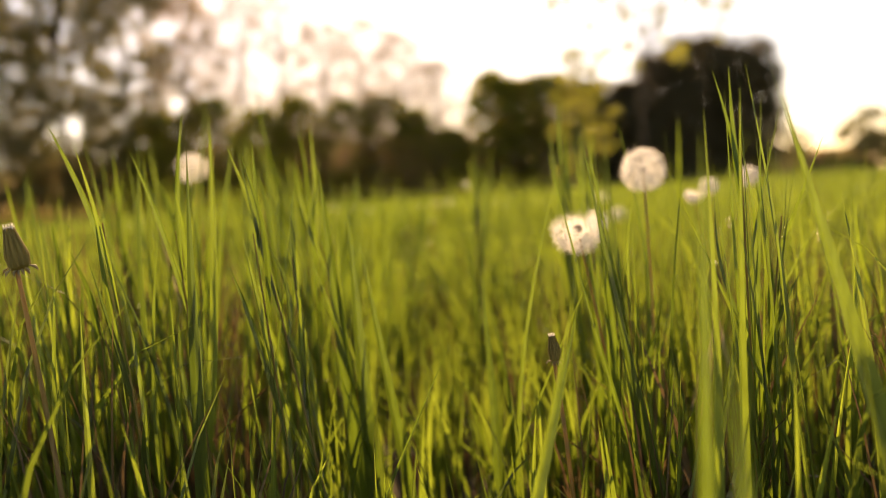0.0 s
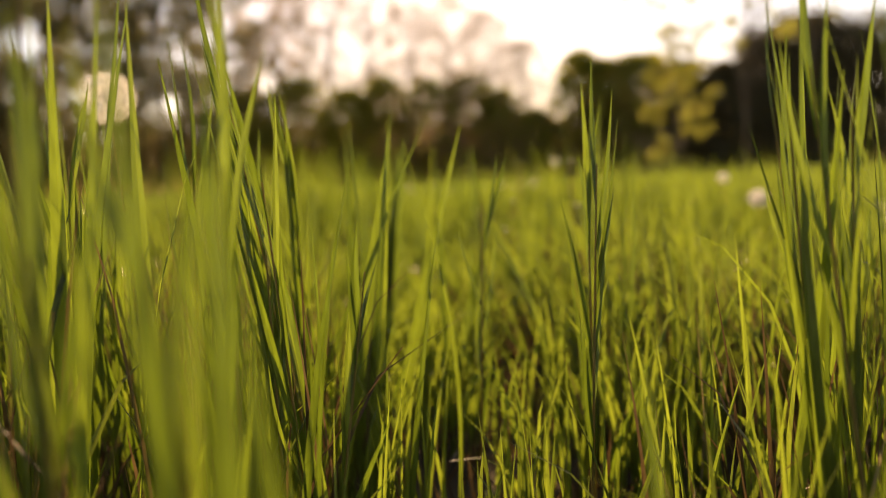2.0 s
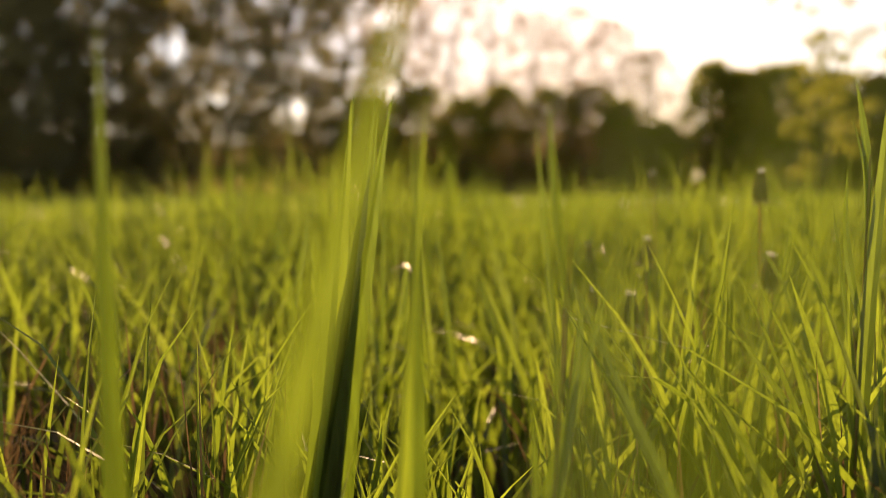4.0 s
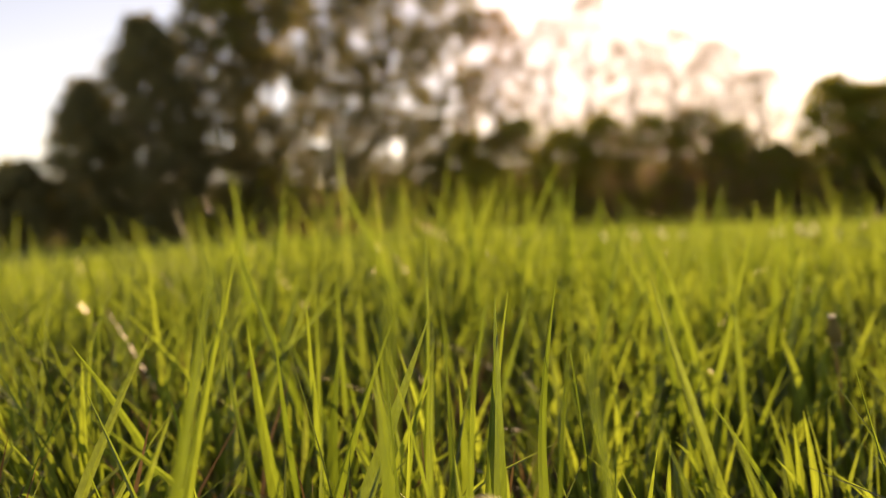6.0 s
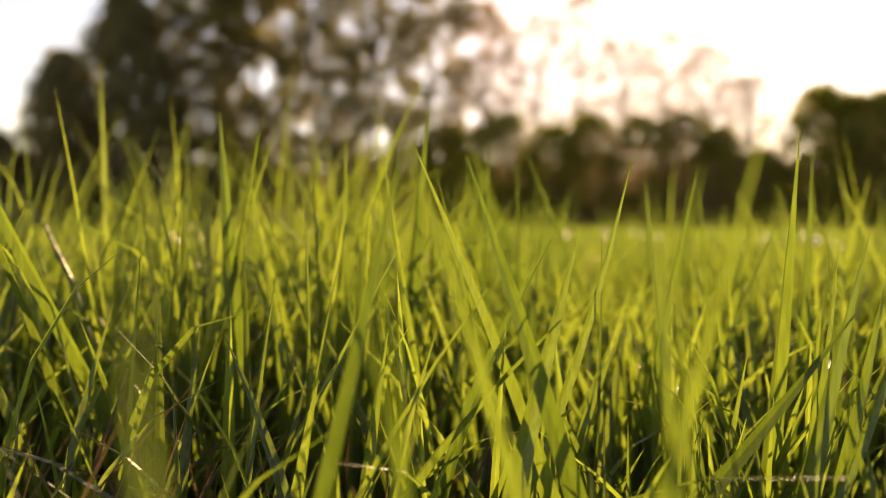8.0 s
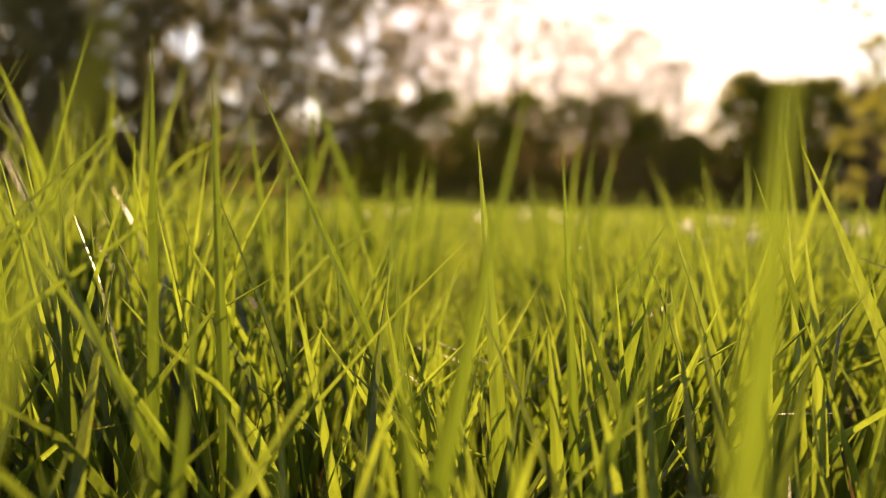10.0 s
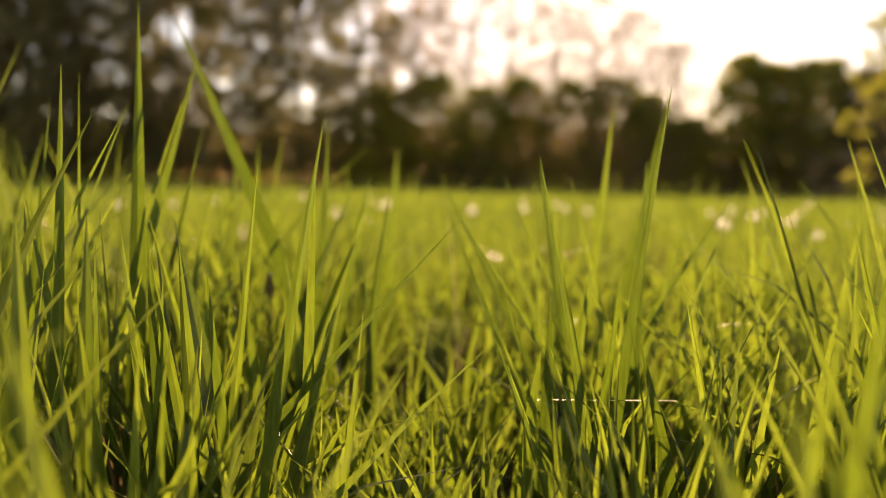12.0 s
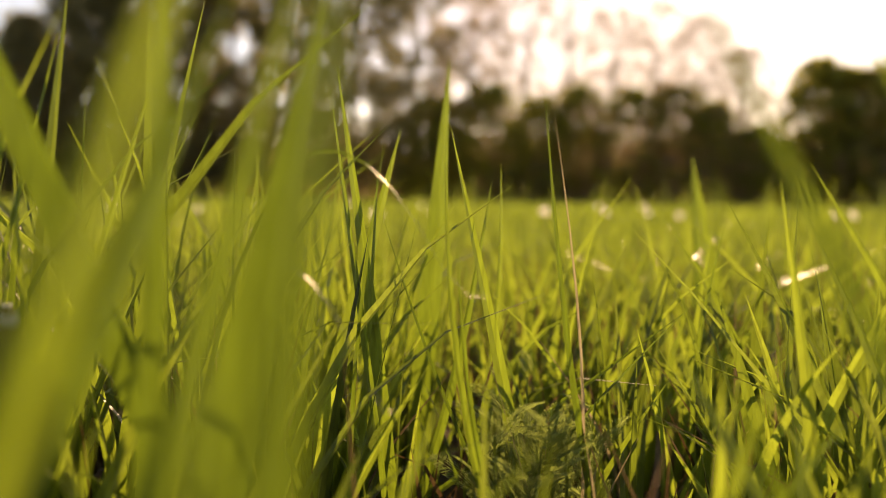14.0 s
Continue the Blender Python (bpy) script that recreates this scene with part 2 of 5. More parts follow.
d = lane(x, y)
h = np.where(d < np.where(y > 2.2, 0.32, 0.20), np.minimum(h, 0.165 + d * 0.45 + 0.08 * np.exp(-((y - 2.85) / 0.35) ** 2)), h)
upright = np.clip((1.6 - y) / 0.6, 0, 1)                   # finer, straighter grass at the start
width = rng.uniform(0.0055, 0.0145, len(x)) * (1 - 0.5 * upright)
runs.append(blades(x, y, h, width, 6, True, 0.33 - 0.22 * upright))
x, y = scatter(62000, -7, 4.5, -0.6, 10, lambda x, y: ~near_zone(x, y) & (np.abs(x + 0.2 * y) < 1.6 + 0.75 * y))
h = sward(x, y) * np.clip(rng.normal(0.88, 0.2, len(x)), 0.3, 1.3)
h = np.where((rng.uniform(0, 1, len(x)) < 0.10) & (lumps(x, y, 1.1, 9) > 0.1), h * rng.uniform(1.3, 2.0, len(x)), h)
runs.append(blades(x, y, h, rng.uniform(0.008, 0.018, len(x)), 4, False))
x, y = scatter(125000, -42, 28, 9.5, 45, lambda x, y: (np.abs(x + 0.2 * y) < 1.6 + 0.75 * y) & (np.hypot(x, y) < 44))
h = np.clip(sward(x, y), 0.18, 0.30) * np.clip(rng.normal(0.95, 0.15, len(x)), 0.5, 1.25)
h = h + np.clip((np.hypot(x, y) - 30) / 10, 0, 1) * np.clip(0.15 + 0.35 * lumps(x, y, 3.0, 8), 0, 0.6) * rng.uniform(0.3, 1.0, len(x))
runs.append(blades(x, y, h, rng.uniform(0.022, 0.05, len(x)), 2, False))


def in_wedge(x, y):
    return np.abs(x + 0.2 * y) < 1.6 + 0.75 * y


x, y = scatter(98000, -9, 9, -7.5, 10.5, lambda x, y: ~near_zone(x, y) & ~(in_wedge(x, y) & (y > -0.6) & (x > -7) & (x < 4.5)) & (np.hypot(x, y - 1.5) < 9))
h = sward(x, y) * np.clip(rng.normal(0.88, 0.2, len(x)), 0.3, 1.3)
runs.append(blades(x, y, h, rng.uniform(0.018, 0.038, len(x)), 1, False, 0.28))
x, y = scatter(95000, -45, 45, -42, 45, lambda x, y: ~in_wedge(x, y) & (np.hypot(x, y) < 44) & (np.hypot(x, y - 1.5) > 8.8))
h = np.clip(sward(x, y), 0.16, 0.28) * np.clip(rng.normal(0.95, 0.15, len(x)), 0.5, 1.2)
runs.append(blades(x, y, h, rng.uniform(0.045, 0.10, len(x)), 1, False, 0.3))
# short leaning undergrowth that hides the soil between the taller blades
kept_state = rng.bit_generator.state
x, y = scatter(60000, -8, 8, -6.5, 9.5, lambda x, y: ~((x > -1.7) & (x < 0.5) & (y > 0.6) & (y < 4.6)) & (np.hypot(x, y - 1.5) < 8))
runs.append(blades(x, y, rng.uniform(0.07, 0.14, len(x)), rng.uniform(0.014, 0.032, len(x)), 2, False, 0.9))
rng.bit_generator.state = kept_state
n, vs, fs = 0, [], []
for v, f in runs:
    v[:, 2] += rise(v[:, 0], v[:, 1])
    vs.append(v)
    fs.append(f + n)
    n += len(v)
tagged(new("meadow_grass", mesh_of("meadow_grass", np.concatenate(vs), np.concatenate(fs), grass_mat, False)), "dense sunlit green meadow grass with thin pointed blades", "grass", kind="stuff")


# ---- brown thatch, its colour also standing in for shade between the blades ----
x, y = scatter(46000, -2.4, 1.1, 0.0, 5.4, lambda x, y: lumps(x, y, 0.3, 15) > -0.5)
h = rng.uniform(0.05, 0.22, len(x)) * np.clip(0.75 + 0.5 * lumps(x, y, 0.25, 16), 0.3, 1.3)
h = np.where(lane(x, y) < 0.15, np.minimum(h, 0.07), h)
v, f = blades(x, y, h, rng.uniform(0.003, 0.007, len(x)), 3, False, 0.35)
v[:, 2] += rise(v[:, 0], v[:, 1])
sx, sy = scatter(4200, -1.1, 0.8, 0.28, 1.7, lambda x, y: (lane(x, y) > 0.10) & (lumps(x, y, 0.35, 18) > -0.2))      # dead stems standing in the first bank
sh = np.minimum(sward(sx, sy) * rng.uniform(0.55, 1.0, len(sx)), 0.37)
sv, sf = blades(sx, sy, sh, rng.uniform(0.0015, 0.004, len(sx)), 4, False, 0.12)
v, f = np.concatenate([v, sv]), np.concatenate([f, sf + len(v)])
tagged(new("dry_thatch", mesh_of("dry_thatch", v, f, thatch_shade_mat)), "brown dead grass leaves, also standing in for brown shade between the green blades", "dry grass", kind="stuff")


# ---- single tufts of taller grass ----
def blade_mesh(dx, dy, h, width, r, bow=None, facing=None):
    segs = 10
    face = r.normal(0, 0.55) if facing is None else facing - 0.25 + r.normal(0, 0.3)
    bow = r.normal(0, 0.012) if bow is None else bow + r.normal(0, 0.003)
    verts = []
    for i in range(segs + 1):
        s = i / segs
        cx, cy, cz = dx * s + bow * math.sin(math.pi * s), dy * s, h * s - 0.005
        half = 0.5 * width * min(1, 0.5 + 1.3 * s) * max(1 - s ** 2.6, 0.03)
        turn = face + 0.5 * s
        tx, ty = math.cos(turn) * half, math.sin(turn) * half
        verts += [(cx - tx, cy - ty, cz), (cx - ty * 0.55, cy + tx * 0.55, cz), (cx + tx, cy + ty, cz)]
    faces = [(i * 3 + c, i * 3 + c + 1, i * 3 + c + 4, i * 3 + c + 3) for i in range(segs) for c in range(2)]
    return verts, faces


tuft_rng = np.random.default_rng(11)


def tuft(x, y, *specs, mat=None):
    """A tuft of grass: each blade has its foot, its lean, its height and its width."""
    t = thing("grass_tuft", (x, y, 0), "tall green grass tuft with pointed arching blades" if mat is None else "dry straw-coloured grass stalk in the meadow", "grass tuft", "tall grass tufts")
    specs = list(specs)
    while len(specs) < 4:
        lx, ly = tuft_rng.normal(0, 0.05, 2)
        specs.append((tuft_rng.normal(0, 0.008), tuft_rng.normal(0, 0.008), lx, ly, tuft_rng.uniform(0.10, 0.19), tuft_rng.uniform(0.004, 0.008)))
    for fx, fy, dx, dy, h, width, *bend in specs:
        v, f = blade_mesh(dx, dy, h, width, tuft_rng, *bend)
        ob = part("blade", mesh_of("blade", v, f, mat or blade_mat, False), t)
        ob.location = (fx, fy, 0)
    return t


tuft(0.20, 0.46, (0.020, -0.027, -0.003, 0.033, 0.410, 0.0060), (-0.004, 0.064, -0.070, 0.031, 0.389, 0.0054), (-0.036, -0.007, 0.085, 0.031, 0.389, 0.0047), (-0.011, -0.007, 0.068, 0.028, 0.352, 0.0055), (-0.046, 0.033, -0.003, 0.024, 0.299, 0.0051), (0.014, -0.017, 0.003, 0.032, 0.404, 0.0038), (0.024, -0.027, -0.012, 0.030, 0.377, 0.0038), (0.022, -0.017, 0.003, 0.029, 0.365, 0.0035), (0.017, 0.003, 0.027, 0.030, 0.374, 0.0048))
tuft(0.31, 0.43, (0.030, -0.006, -0.111, 0.032, 0.405, 0.0081), (-0.030, 0.006, -0.121, 0.033, 0.356, 0.0035))
tuft(0.13, 0.34, (0.000, 0.000, 0.022, 0.030, 0.373, 0.0100))
tuft(-0.02, 0.31, (0.000, 0.000, 0.094, 0.024, 0.292, 0.0049))
tuft(-0.22, 0.59, (0.005, -0.018, 0.008, 0.032, 0.406, 0.0069), (-0.032, 0.002, -0.053, 0.032, 0.406, 0.0061), (0.030, 0.043, 0.012, 0.032, 0.400, 0.0076), (0.083, -0.017, 0.000, 0.027, 0.343, 0.0049), (0.000, 0.003, 0.033, 0.026, 0.330, 0.0051), (-0.023, 0.043, -0.043, 0.031, 0.391, 0.0065), (-0.068, -0.018, -0.052, 0.028, 0.357, 0.0059), (0.004, -0.038, -0.023, 0.032, 0.399, 0.0066))
tuft(-0.19, 0.46, (-0.016, 0.016, 0.052, 0.033, 0.406, 0.0090), (0.081, 0.016, 0.006, 0.024, 0.296, 0.0041), (-0.004, -0.004, 0.011, 0.024, 0.304, 0.0047), (-0.001, -0.024, -0.023, 0.022, 0.277, 0.0038), (0.007, 0.016, -0.012, 0.027, 0.336, 0.0049), (-0.012, 0.016, -0.039, 0.026, 0.326, 0.0057), (-0.054, -0.035, 0.001, 0.025, 0.315, 0.0059))
tuft(-0.10, 0.55, (-0.008, 0.025, -0.032, 0.030, 0.379, 0.0069), (0.008, -0.025, -0.024, 0.025, 0.319, 0.0054))
tuft(-0.14, 0.82, (0.007, -0.047, 0.041, 0.026, 0.325, 0.0065), (0.041, -0.056, -0.003, 0.023, 0.260, 0.0041), (-0.014, 0.041, -0.048, 0.031, 0.374, 0.0059), (-0.039, -0.081, -0.024, 0.036, 0.420, 0.0102), (0.018, 0.023, -0.096, 0.031, 0.418, 0.0066), (-0.026, 0.045, 0.017, 0.034, 0.317, 0.0037), (0.004, 0.048, -0.047, 0.029, 0.351, 0.0035), (0.003, 0.008, -0.059, 0.032, 0.396, 0.0053), (0.006, 0.018, -0.072, 0.030, 0.394, 0.0046))
tuft(0.17, 0.48, (-0.021, 0.050, 0.049, 0.022, 0.270, 0.0045), (0.025, -0.030, 0.054, 0.028, 0.348, 0.0035), (0.022, -0.040, 0.059, 0.025, 0.308, 0.0035), (0.013, -0.030, 0.068, 0.022, 0.276, 0.0035), (-0.018, 0.020, -0.011, 0.027, 0.335, 0.0043), (-0.008, -0.000, -0.018, 0.022, 0.283, 0.0037), (-0.016, 0.030, -0.026, 0.025, 0.313, 0.0039), (-0.040, -0.000, 0.047, 0.020, 0.243, 0.0035), (0.043, 0.000, 0.035, 0.032, 0.395, 0.0074))
tuft(-0.11, 0.43, (0.000, 0.000, 0.122, 0.020, 0.244, 0.0035))
tuft(0.19, 0.46, (0.020, -0.028, -0.010, 0.028, 0.350, 0.0035), (0.037, 0.002, 0.011, 0.027, 0.336, 0.0039), (0.024, -0.018, -0.020, 0.026, 0.323, 0.0035), (0.024, -0.008, -0.004, 0.032, 0.398, 0.0054), (-0.020, 0.022, 0.019, 0.028, 0.353, 0.0065), (0.028, -0.058, -0.039, 0.027, 0.347, 0.0041), (-0.044, 0.022, -0.020, 0.026, 0.331, 0.0049), (-0.030, 0.033, -0.045, 0.037, 0.384, 0.0044), (-0.039, 0.033, -0.029, 0.037, 0.380, 0.0040))
tuft(-0.22, 0.68, (0.000, 0.000, 0.041, 0.033, 0.415, 0.0080))
tuft(0.19, 0.77, (-0.011, -0.022, -0.032, 0.031, 0.364, 0.0038), (-0.007, 0.018, 0.014, 0.033, 0.352, 0.0041), (0.007, 0.019, -0.050, 0.031, 0.384, 0.0041), (0.006, 0.019, -0.001, 0.023, 0.250, 0.0049), (-0.011, -0.032, -0.036, 0.035, 0.412, 0.0052), (-0.020, 0.017, 0.009, 0.034, 0.372, 0.0065), (0.010, 0.040, -0.000, 0.036, 0.395, 0.0051), (0.027, -0.060, -0.030, 0.035, 0.405, 0.0055))
tuft(-0.34, 0.88, (0.009, -0.004, -0.009, 0.031, 0.347, 0.0051), (-0.050, -0.028, 0.010, 0.036, 0.391, 0.0069), (-0.034, 0.074, 0.012, 0.038, 0.408, 0.0080), (-0.005, -0.025, -0.029, 0.029, 0.344, 0.0059), (0.008, -0.004, 0.042, 0.047, 0.492, 0.0081), (-0.000, 0.056, -0.047, 0.036, 0.437, 0.0067), (0.071, -0.070, -0.087, 0.032, 0.418, 0.0072))
tuft(-0.16, 0.90, (-0.023, -0.038, 0.009, 0.027, 0.291, 0.0049), (0.068, -0.012, 0.035, 0.029, 0.290, 0.0061), (-0.054, -0.023, -0.040, 0.037, 0.443, 0.0060), (0.010, 0.027, -0.093, 0.031, 0.452, 0.0074), (-0.002, 0.046, -0.027, 0.034, 0.395, 0.0051))
tuft(-0.32, 0.58, (0.000, 0.000, -0.031, 0.030, 0.378, 0.0069))
tuft(0.14, 0.55, (0.039, 0.028, -0.067, 0.030, 0.387, 0.0069), (-0.005, 0.048, 0.038, 0.031, 0.390, 0.0081), (0.015, 0.035, -0.008, 0.027, 0.305, 0.0074), (0.006, -0.026, -0.011, 0.031, 0.351, 0.0118), (-0.013, -0.051, 0.003, 0.038, 0.384, 0.0038), (0.007, -0.001, -0.024, 0.036, 0.378, 0.0043), (-0.017, 0.059, -0.013, 0.038, 0.397, 0.0057), (-0.017, -0.041, 0.017, 0.036, 0.367, 0.0035), (-0.014, -0.051, 0.029, 0.032, 0.322, 0.0035))
tuft(0.34, 0.53, (0.000, 0.000, -0.038, 0.027, 0.346, 0.0072))
tuft(0.01, 0.52, (-0.026, 0.015, -0.043, 0.025, 0.310, 0.0106), (-0.021, -0.025, 0.164, 0.030, 0.339, 0.0035), (0.047, 0.010, 0.051, 0.036, 0.360, 0.0048))
tuft(-0.15, 1.00, (0.006, -0.017, 0.032, 0.036, 0.372, 0.0082), (0.011, 0.027, -0.020, 0.036, 0.396, 0.0049), (-0.022, 0.022, 0.055, 0.045, 0.389, 0.0088), (-0.084, -0.011, 0.160, 0.046, 0.384, 0.0071), (0.089, -0.021, -0.037, 0.031, 0.355, 0.0039))
tuft(0.07, 1.28, (0.000, 0.000, 0.032, 0.036, 0.373, 0.0098))
tuft(-0.26, 0.77, (0.000, 0.000, 0.034, 0.047, 0.431, 0.0118))
tuft(0.07, 1.43, (0.024, -0.014, 0.025, 0.045, 0.433, 0.0109), (-0.024, 0.014, -0.124, -0.020, 0.268, 0.0072))
tuft(0.24, 0.98, (0.000, 0.000, -0.037, 0.036, 0.419, 0.0074))
tuft(0.23, 0.88, (0.000, 0.000, -0.035, 0.036, 0.416, 0.0085))
tuft(0.05, 1.01, (0.000, 0.000, -0.010, 0.025, 0.270, 0.0045))
tuft(0.06, 0.69, (0.000, 0.000, -0.015, 0.023, 0.255, 0.0090))
tuft(0.02, 1.91, (-0.025, 0.002, -0.051, -0.011, 0.199, 0.0056))
tuft(-0.46, 1.95, (0.006, 0.046, 0.010, 0.028, 0.348, 0.0066), (0.006, -0.025, -0.048, -0.014, 0.268, 0.0059), (-0.043, -0.039, 0.066, 0.046, 0.277, 0.0106), (0.031, 0.018, 0.009, 0.017, 0.251, 0.0081))
tuft(-0.34, 1.95, (-0.002, 0.011, -0.016, 0.015, 0.291, 0.0077), (0.040, 0.002, -0.018, 0.005, 0.302, 0.0082), (0.028, 0.085, -0.025, -0.004, 0.289, 0.0084), (-0.039, -0.056, -0.029, -0.006, 0.271, 0.0053), (-0.027, -0.042, 0.016, 0.022, 0.273, 0.0083))
tuft(-0.34, 1.83, (-0.030, 0.007, 0.031, 0.029, 0.271, 0.0068), (-0.005, -0.044, -0.092, -0.020, 0.354, 0.0038), (-0.012, 0.015, -0.001, 0.011, 0.287, 0.0052), (-0.016, 0.013, -0.028, 0.001, 0.277, 0.0062), (0.063, 0.009, -0.005, 0.013, 0.292, 0.0098))
tuft(-0.15, 1.87, (-0.036, -0.000, -0.067, -0.003, 0.251, 0.0080), (0.005, -0.005, -0.089, -0.024, 0.228, 0.0075), (0.031, 0.005, -0.031, -0.003, 0.216, 0.0042))
tuft(-0.56, 2.03, (0.000, 0.000, -0.009, 0.017, 0.282, 0.0071))
tuft(-0.49, 1.80, (0.020, -0.036, 0.040, 0.029, 0.344, 0.0068), (-0.020, 0.036, -0.070, -0.024, 0.249, 0.0053))
tuft(-0.08, 1.95, (0.000, 0.000, -0.056, -0.012, 0.234, 0.0072))
tuft(-0.47, 2.12, (0.010, -0.021, 0.034, 0.021, 0.287, 0.0087), (-0.010, 0.021, 0.075, 0.046, 0.279, 0.0098))
tuft(-0.17, 2.08, (0.000, 0.000, -0.072, -0.026, 0.213, 0.0072))
tuft(-0.06, 2.07, (0.000, 0.000, -0.086, -0.031, 0.243, 0.0085))
tuft(-0.62, 1.76, (-0.020, 0.015, -0.022, -0.004, 0.262, 0.0052), (0.020, -0.015, 0.152, 0.067, 0.213, 0.0063))
tuft(-0.22, 2.28, (-0.015, 0.001, -0.071, -0.017, 0.338, 0.0104), (0.002, -0.013, -0.097, -0.030, 0.323, 0.0055), (-0.012, -0.047, -0.061, -0.012, 0.317, 0.0069), (0.025, 0.060, -0.038, 0.000, 0.334, 0.0035))
tuft(-0.74, 2.05, (-0.044, 0.012, 0.126, 0.075, 0.279, 0.0071), (0.044, -0.012, 0.102, 0.068, 0.315, 0.0088))
tuft(-0.62, 2.48, (0.054, -0.066, 0.147, 0.078, 0.307, 0.0066))
tuft(-0.47, 2.28, (0.016, -0.069, -0.066, -0.013, 0.341, 0.0035))
tuft(-0.23, 2.49, (0.016, 0.046, 0.065, 0.041, 0.311, 0.0066), (-0.019, -0.032, -0.138, -0.024, 0.360, 0.0108), (-0.016, 0.042, 0.044, 0.033, 0.230, 0.0082), (-0.036, -0.029, 0.146, 0.065, 0.274, 0.0108), (0.042, 0.012, 0.061, 0.044, 0.287, 0.0110), (0.038, 0.021, 0.028, 0.029, 0.252, 0.0090))
tuft(-0.40, 2.44, (0.005, 0.023, 0.120, 0.070, 0.356, 0.0092), (0.009, 0.006, 0.076, 0.051, 0.312, 0.0128))
tuft(-0.27, 2.58, (-0.039, -0.026, 0.008, 0.016, 0.320, 0.0044))
tuft(-0.51, 2.48, (0.000, 0.000, 0.003, 0.015, 0.341, 0.0041))
tuft(-0.15, 3.11, (-0.018, 0.016, -0.078, 0.004, 0.303, 0.0115), (-0.026, 0.014, -0.055, 0.010, 0.297, 0.0090))
tuft(-0.29, 2.82, (-0.002, 0.028, -0.067, -0.002, 0.309, 0.0049))
tuft(-0.52, 3.31, (-0.028, -0.037, 0.048, 0.050, 0.279, 0.0098))
tuft(-0.60, 3.41, (-0.062, 0.035, 0.098, 0.065, 0.358, 0.0110), (-0.013, -0.025, 0.075, 0.059, 0.324, 0.0106), (0.042, 0.007, 0.014, 0.031, 0.283, 0.0126))
tuft(-0.33, 3.54, (-0.018, -0.081, 0.117, 0.062, 0.353, 0.0061), (0.057, 0.013, -0.164, -0.025, 0.360, 0.0080), (-0.006, 0.016, -0.164, -0.028, 0.359, 0.0088))
tuft(-0.18, 3.44, (0.006, 0.002, 0.020, 0.033, 0.359, 0.0055))
tuft(-0.40, 3.76, (0.003, 0.090, -0.040, 0.005, 0.283, 0.0043))
tuft(-0.29, 3.66, (0.025, -0.019, 0.087, 0.050, 0.238, 0.0097))
tuft(-0.36, 3.50, (0.051, -0.029, -0.157, -0.028, 0.331, 0.0061), (-0.033, -0.008, -0.014, 0.038, 0.358, 0.0064))
tuft(-0.54, 3.46, (0.024, -0.033, -0.007, 0.028, 0.338, 0.0155))
tuft(-0.33, 3.39, (0.019, -0.006, -0.109, 0.001, 0.343, 0.0049), (0.003, 0.003, -0.038, 0.023, 0.303, 0.0086))
tuft(-0.54, 3.75, (-0.008, -0.030, -0.071, -0.003, 0.341, 0.0049), (-0.001, -0.028, -0.070, -0.007, 0.276, 0.0041), (0.019, 0.024, -0.060, 0.002, 0.353, 0.0046), (-0.010, 0.034, -0.125, -0.030, 0.280, 0.0035))
tuft(-0.67, 3.74, (0.003, -0.027, 0.001, 0.026, 0.324, 0.0037), (-0.031, -0.019, 0.051, 0.044, 0.301, 0.0038), (0.028, 0.045, 0.150, 0.072, 0.232, 0.0046))
tuft(-0.85, 3.60, (-0.046, 0.005, 0.151, 0.070, 0.337, 0.0043), (-0.052, 0.001, 0.150, 0.071, 0.325, 0.0038), (0.047, 0.000, -0.014, 0.020, 0.339, 0.0048), (0.088, 0.028, -0.051, 0.004, 0.328, 0.0049))
tuft(-0.43, 3.60, (0.035, 0.007, -0.087, -0.017, 0.249, 0.0075), (-0.031, -0.020, 0.005, 0.022, 0.266, 0.0082), (-0.005, 0.013, -0.003, 0.018, 0.254, 0.0065))
tuft(-0.68, 3.87, (0.000, 0.000, 0.031, 0.037, 0.320, 0.0076))
tuft(-0.48, 3.90, (0.000, 0.000, -0.001, 0.021, 0.280, 0.0046))
tuft(-0.50, 4.33, (0.000, 0.000, -0.028, 0.015, 0.343, 0.0144))
tuft(-0.12, 2.60, (0.000, 0.000, -0.034, 0.000, 0.302, 0.0057))
tuft(-0.64, 2.12, (0.000, 0.000, -0.108, -0.033, 0.344, 0.0049))
tuft(0.14, 0.48, (0.033, -0.016, -0.085, 0.034, 0.364, 0.0035), (-0.014, 0.003, 0.019, 0.032, 0.323, 0.0035), (-0.019, 0.013, 0.043, 0.031, 0.310, 0.0035))
tuft(-0.41, 2.92, (0.043, 0.008, -0.070, -0.001, 0.335, 0.0069), (-0.025, 0.037, 0.023, 0.035, 0.357, 0.0074), (0.005, -0.048, -0.047, 0.008, 0.339, 0.0065), (-0.052, -0.021, 0.067, 0.043, 0.300, 0.0101), (0.029, 0.024, 0.032, 0.031, 0.289, 0.0098))
tuft(-0.49, 3.22, (0.000, 0.000, 0.032, 0.040, 0.272, 0.0094))
tuft(-0.30, 3.28, (-0.001, 0.005, -0.084, 0.001, 0.261, 0.0098), (0.001, -0.005, -0.009, 0.028, 0.278, 0.0102))
tuft(0.09, 1.15, (-0.000, -0.000, 0.026, 0.041, 0.381, 0.0074), (0.000, 0.000, 0.034, 0.039, 0.352, 0.0055))
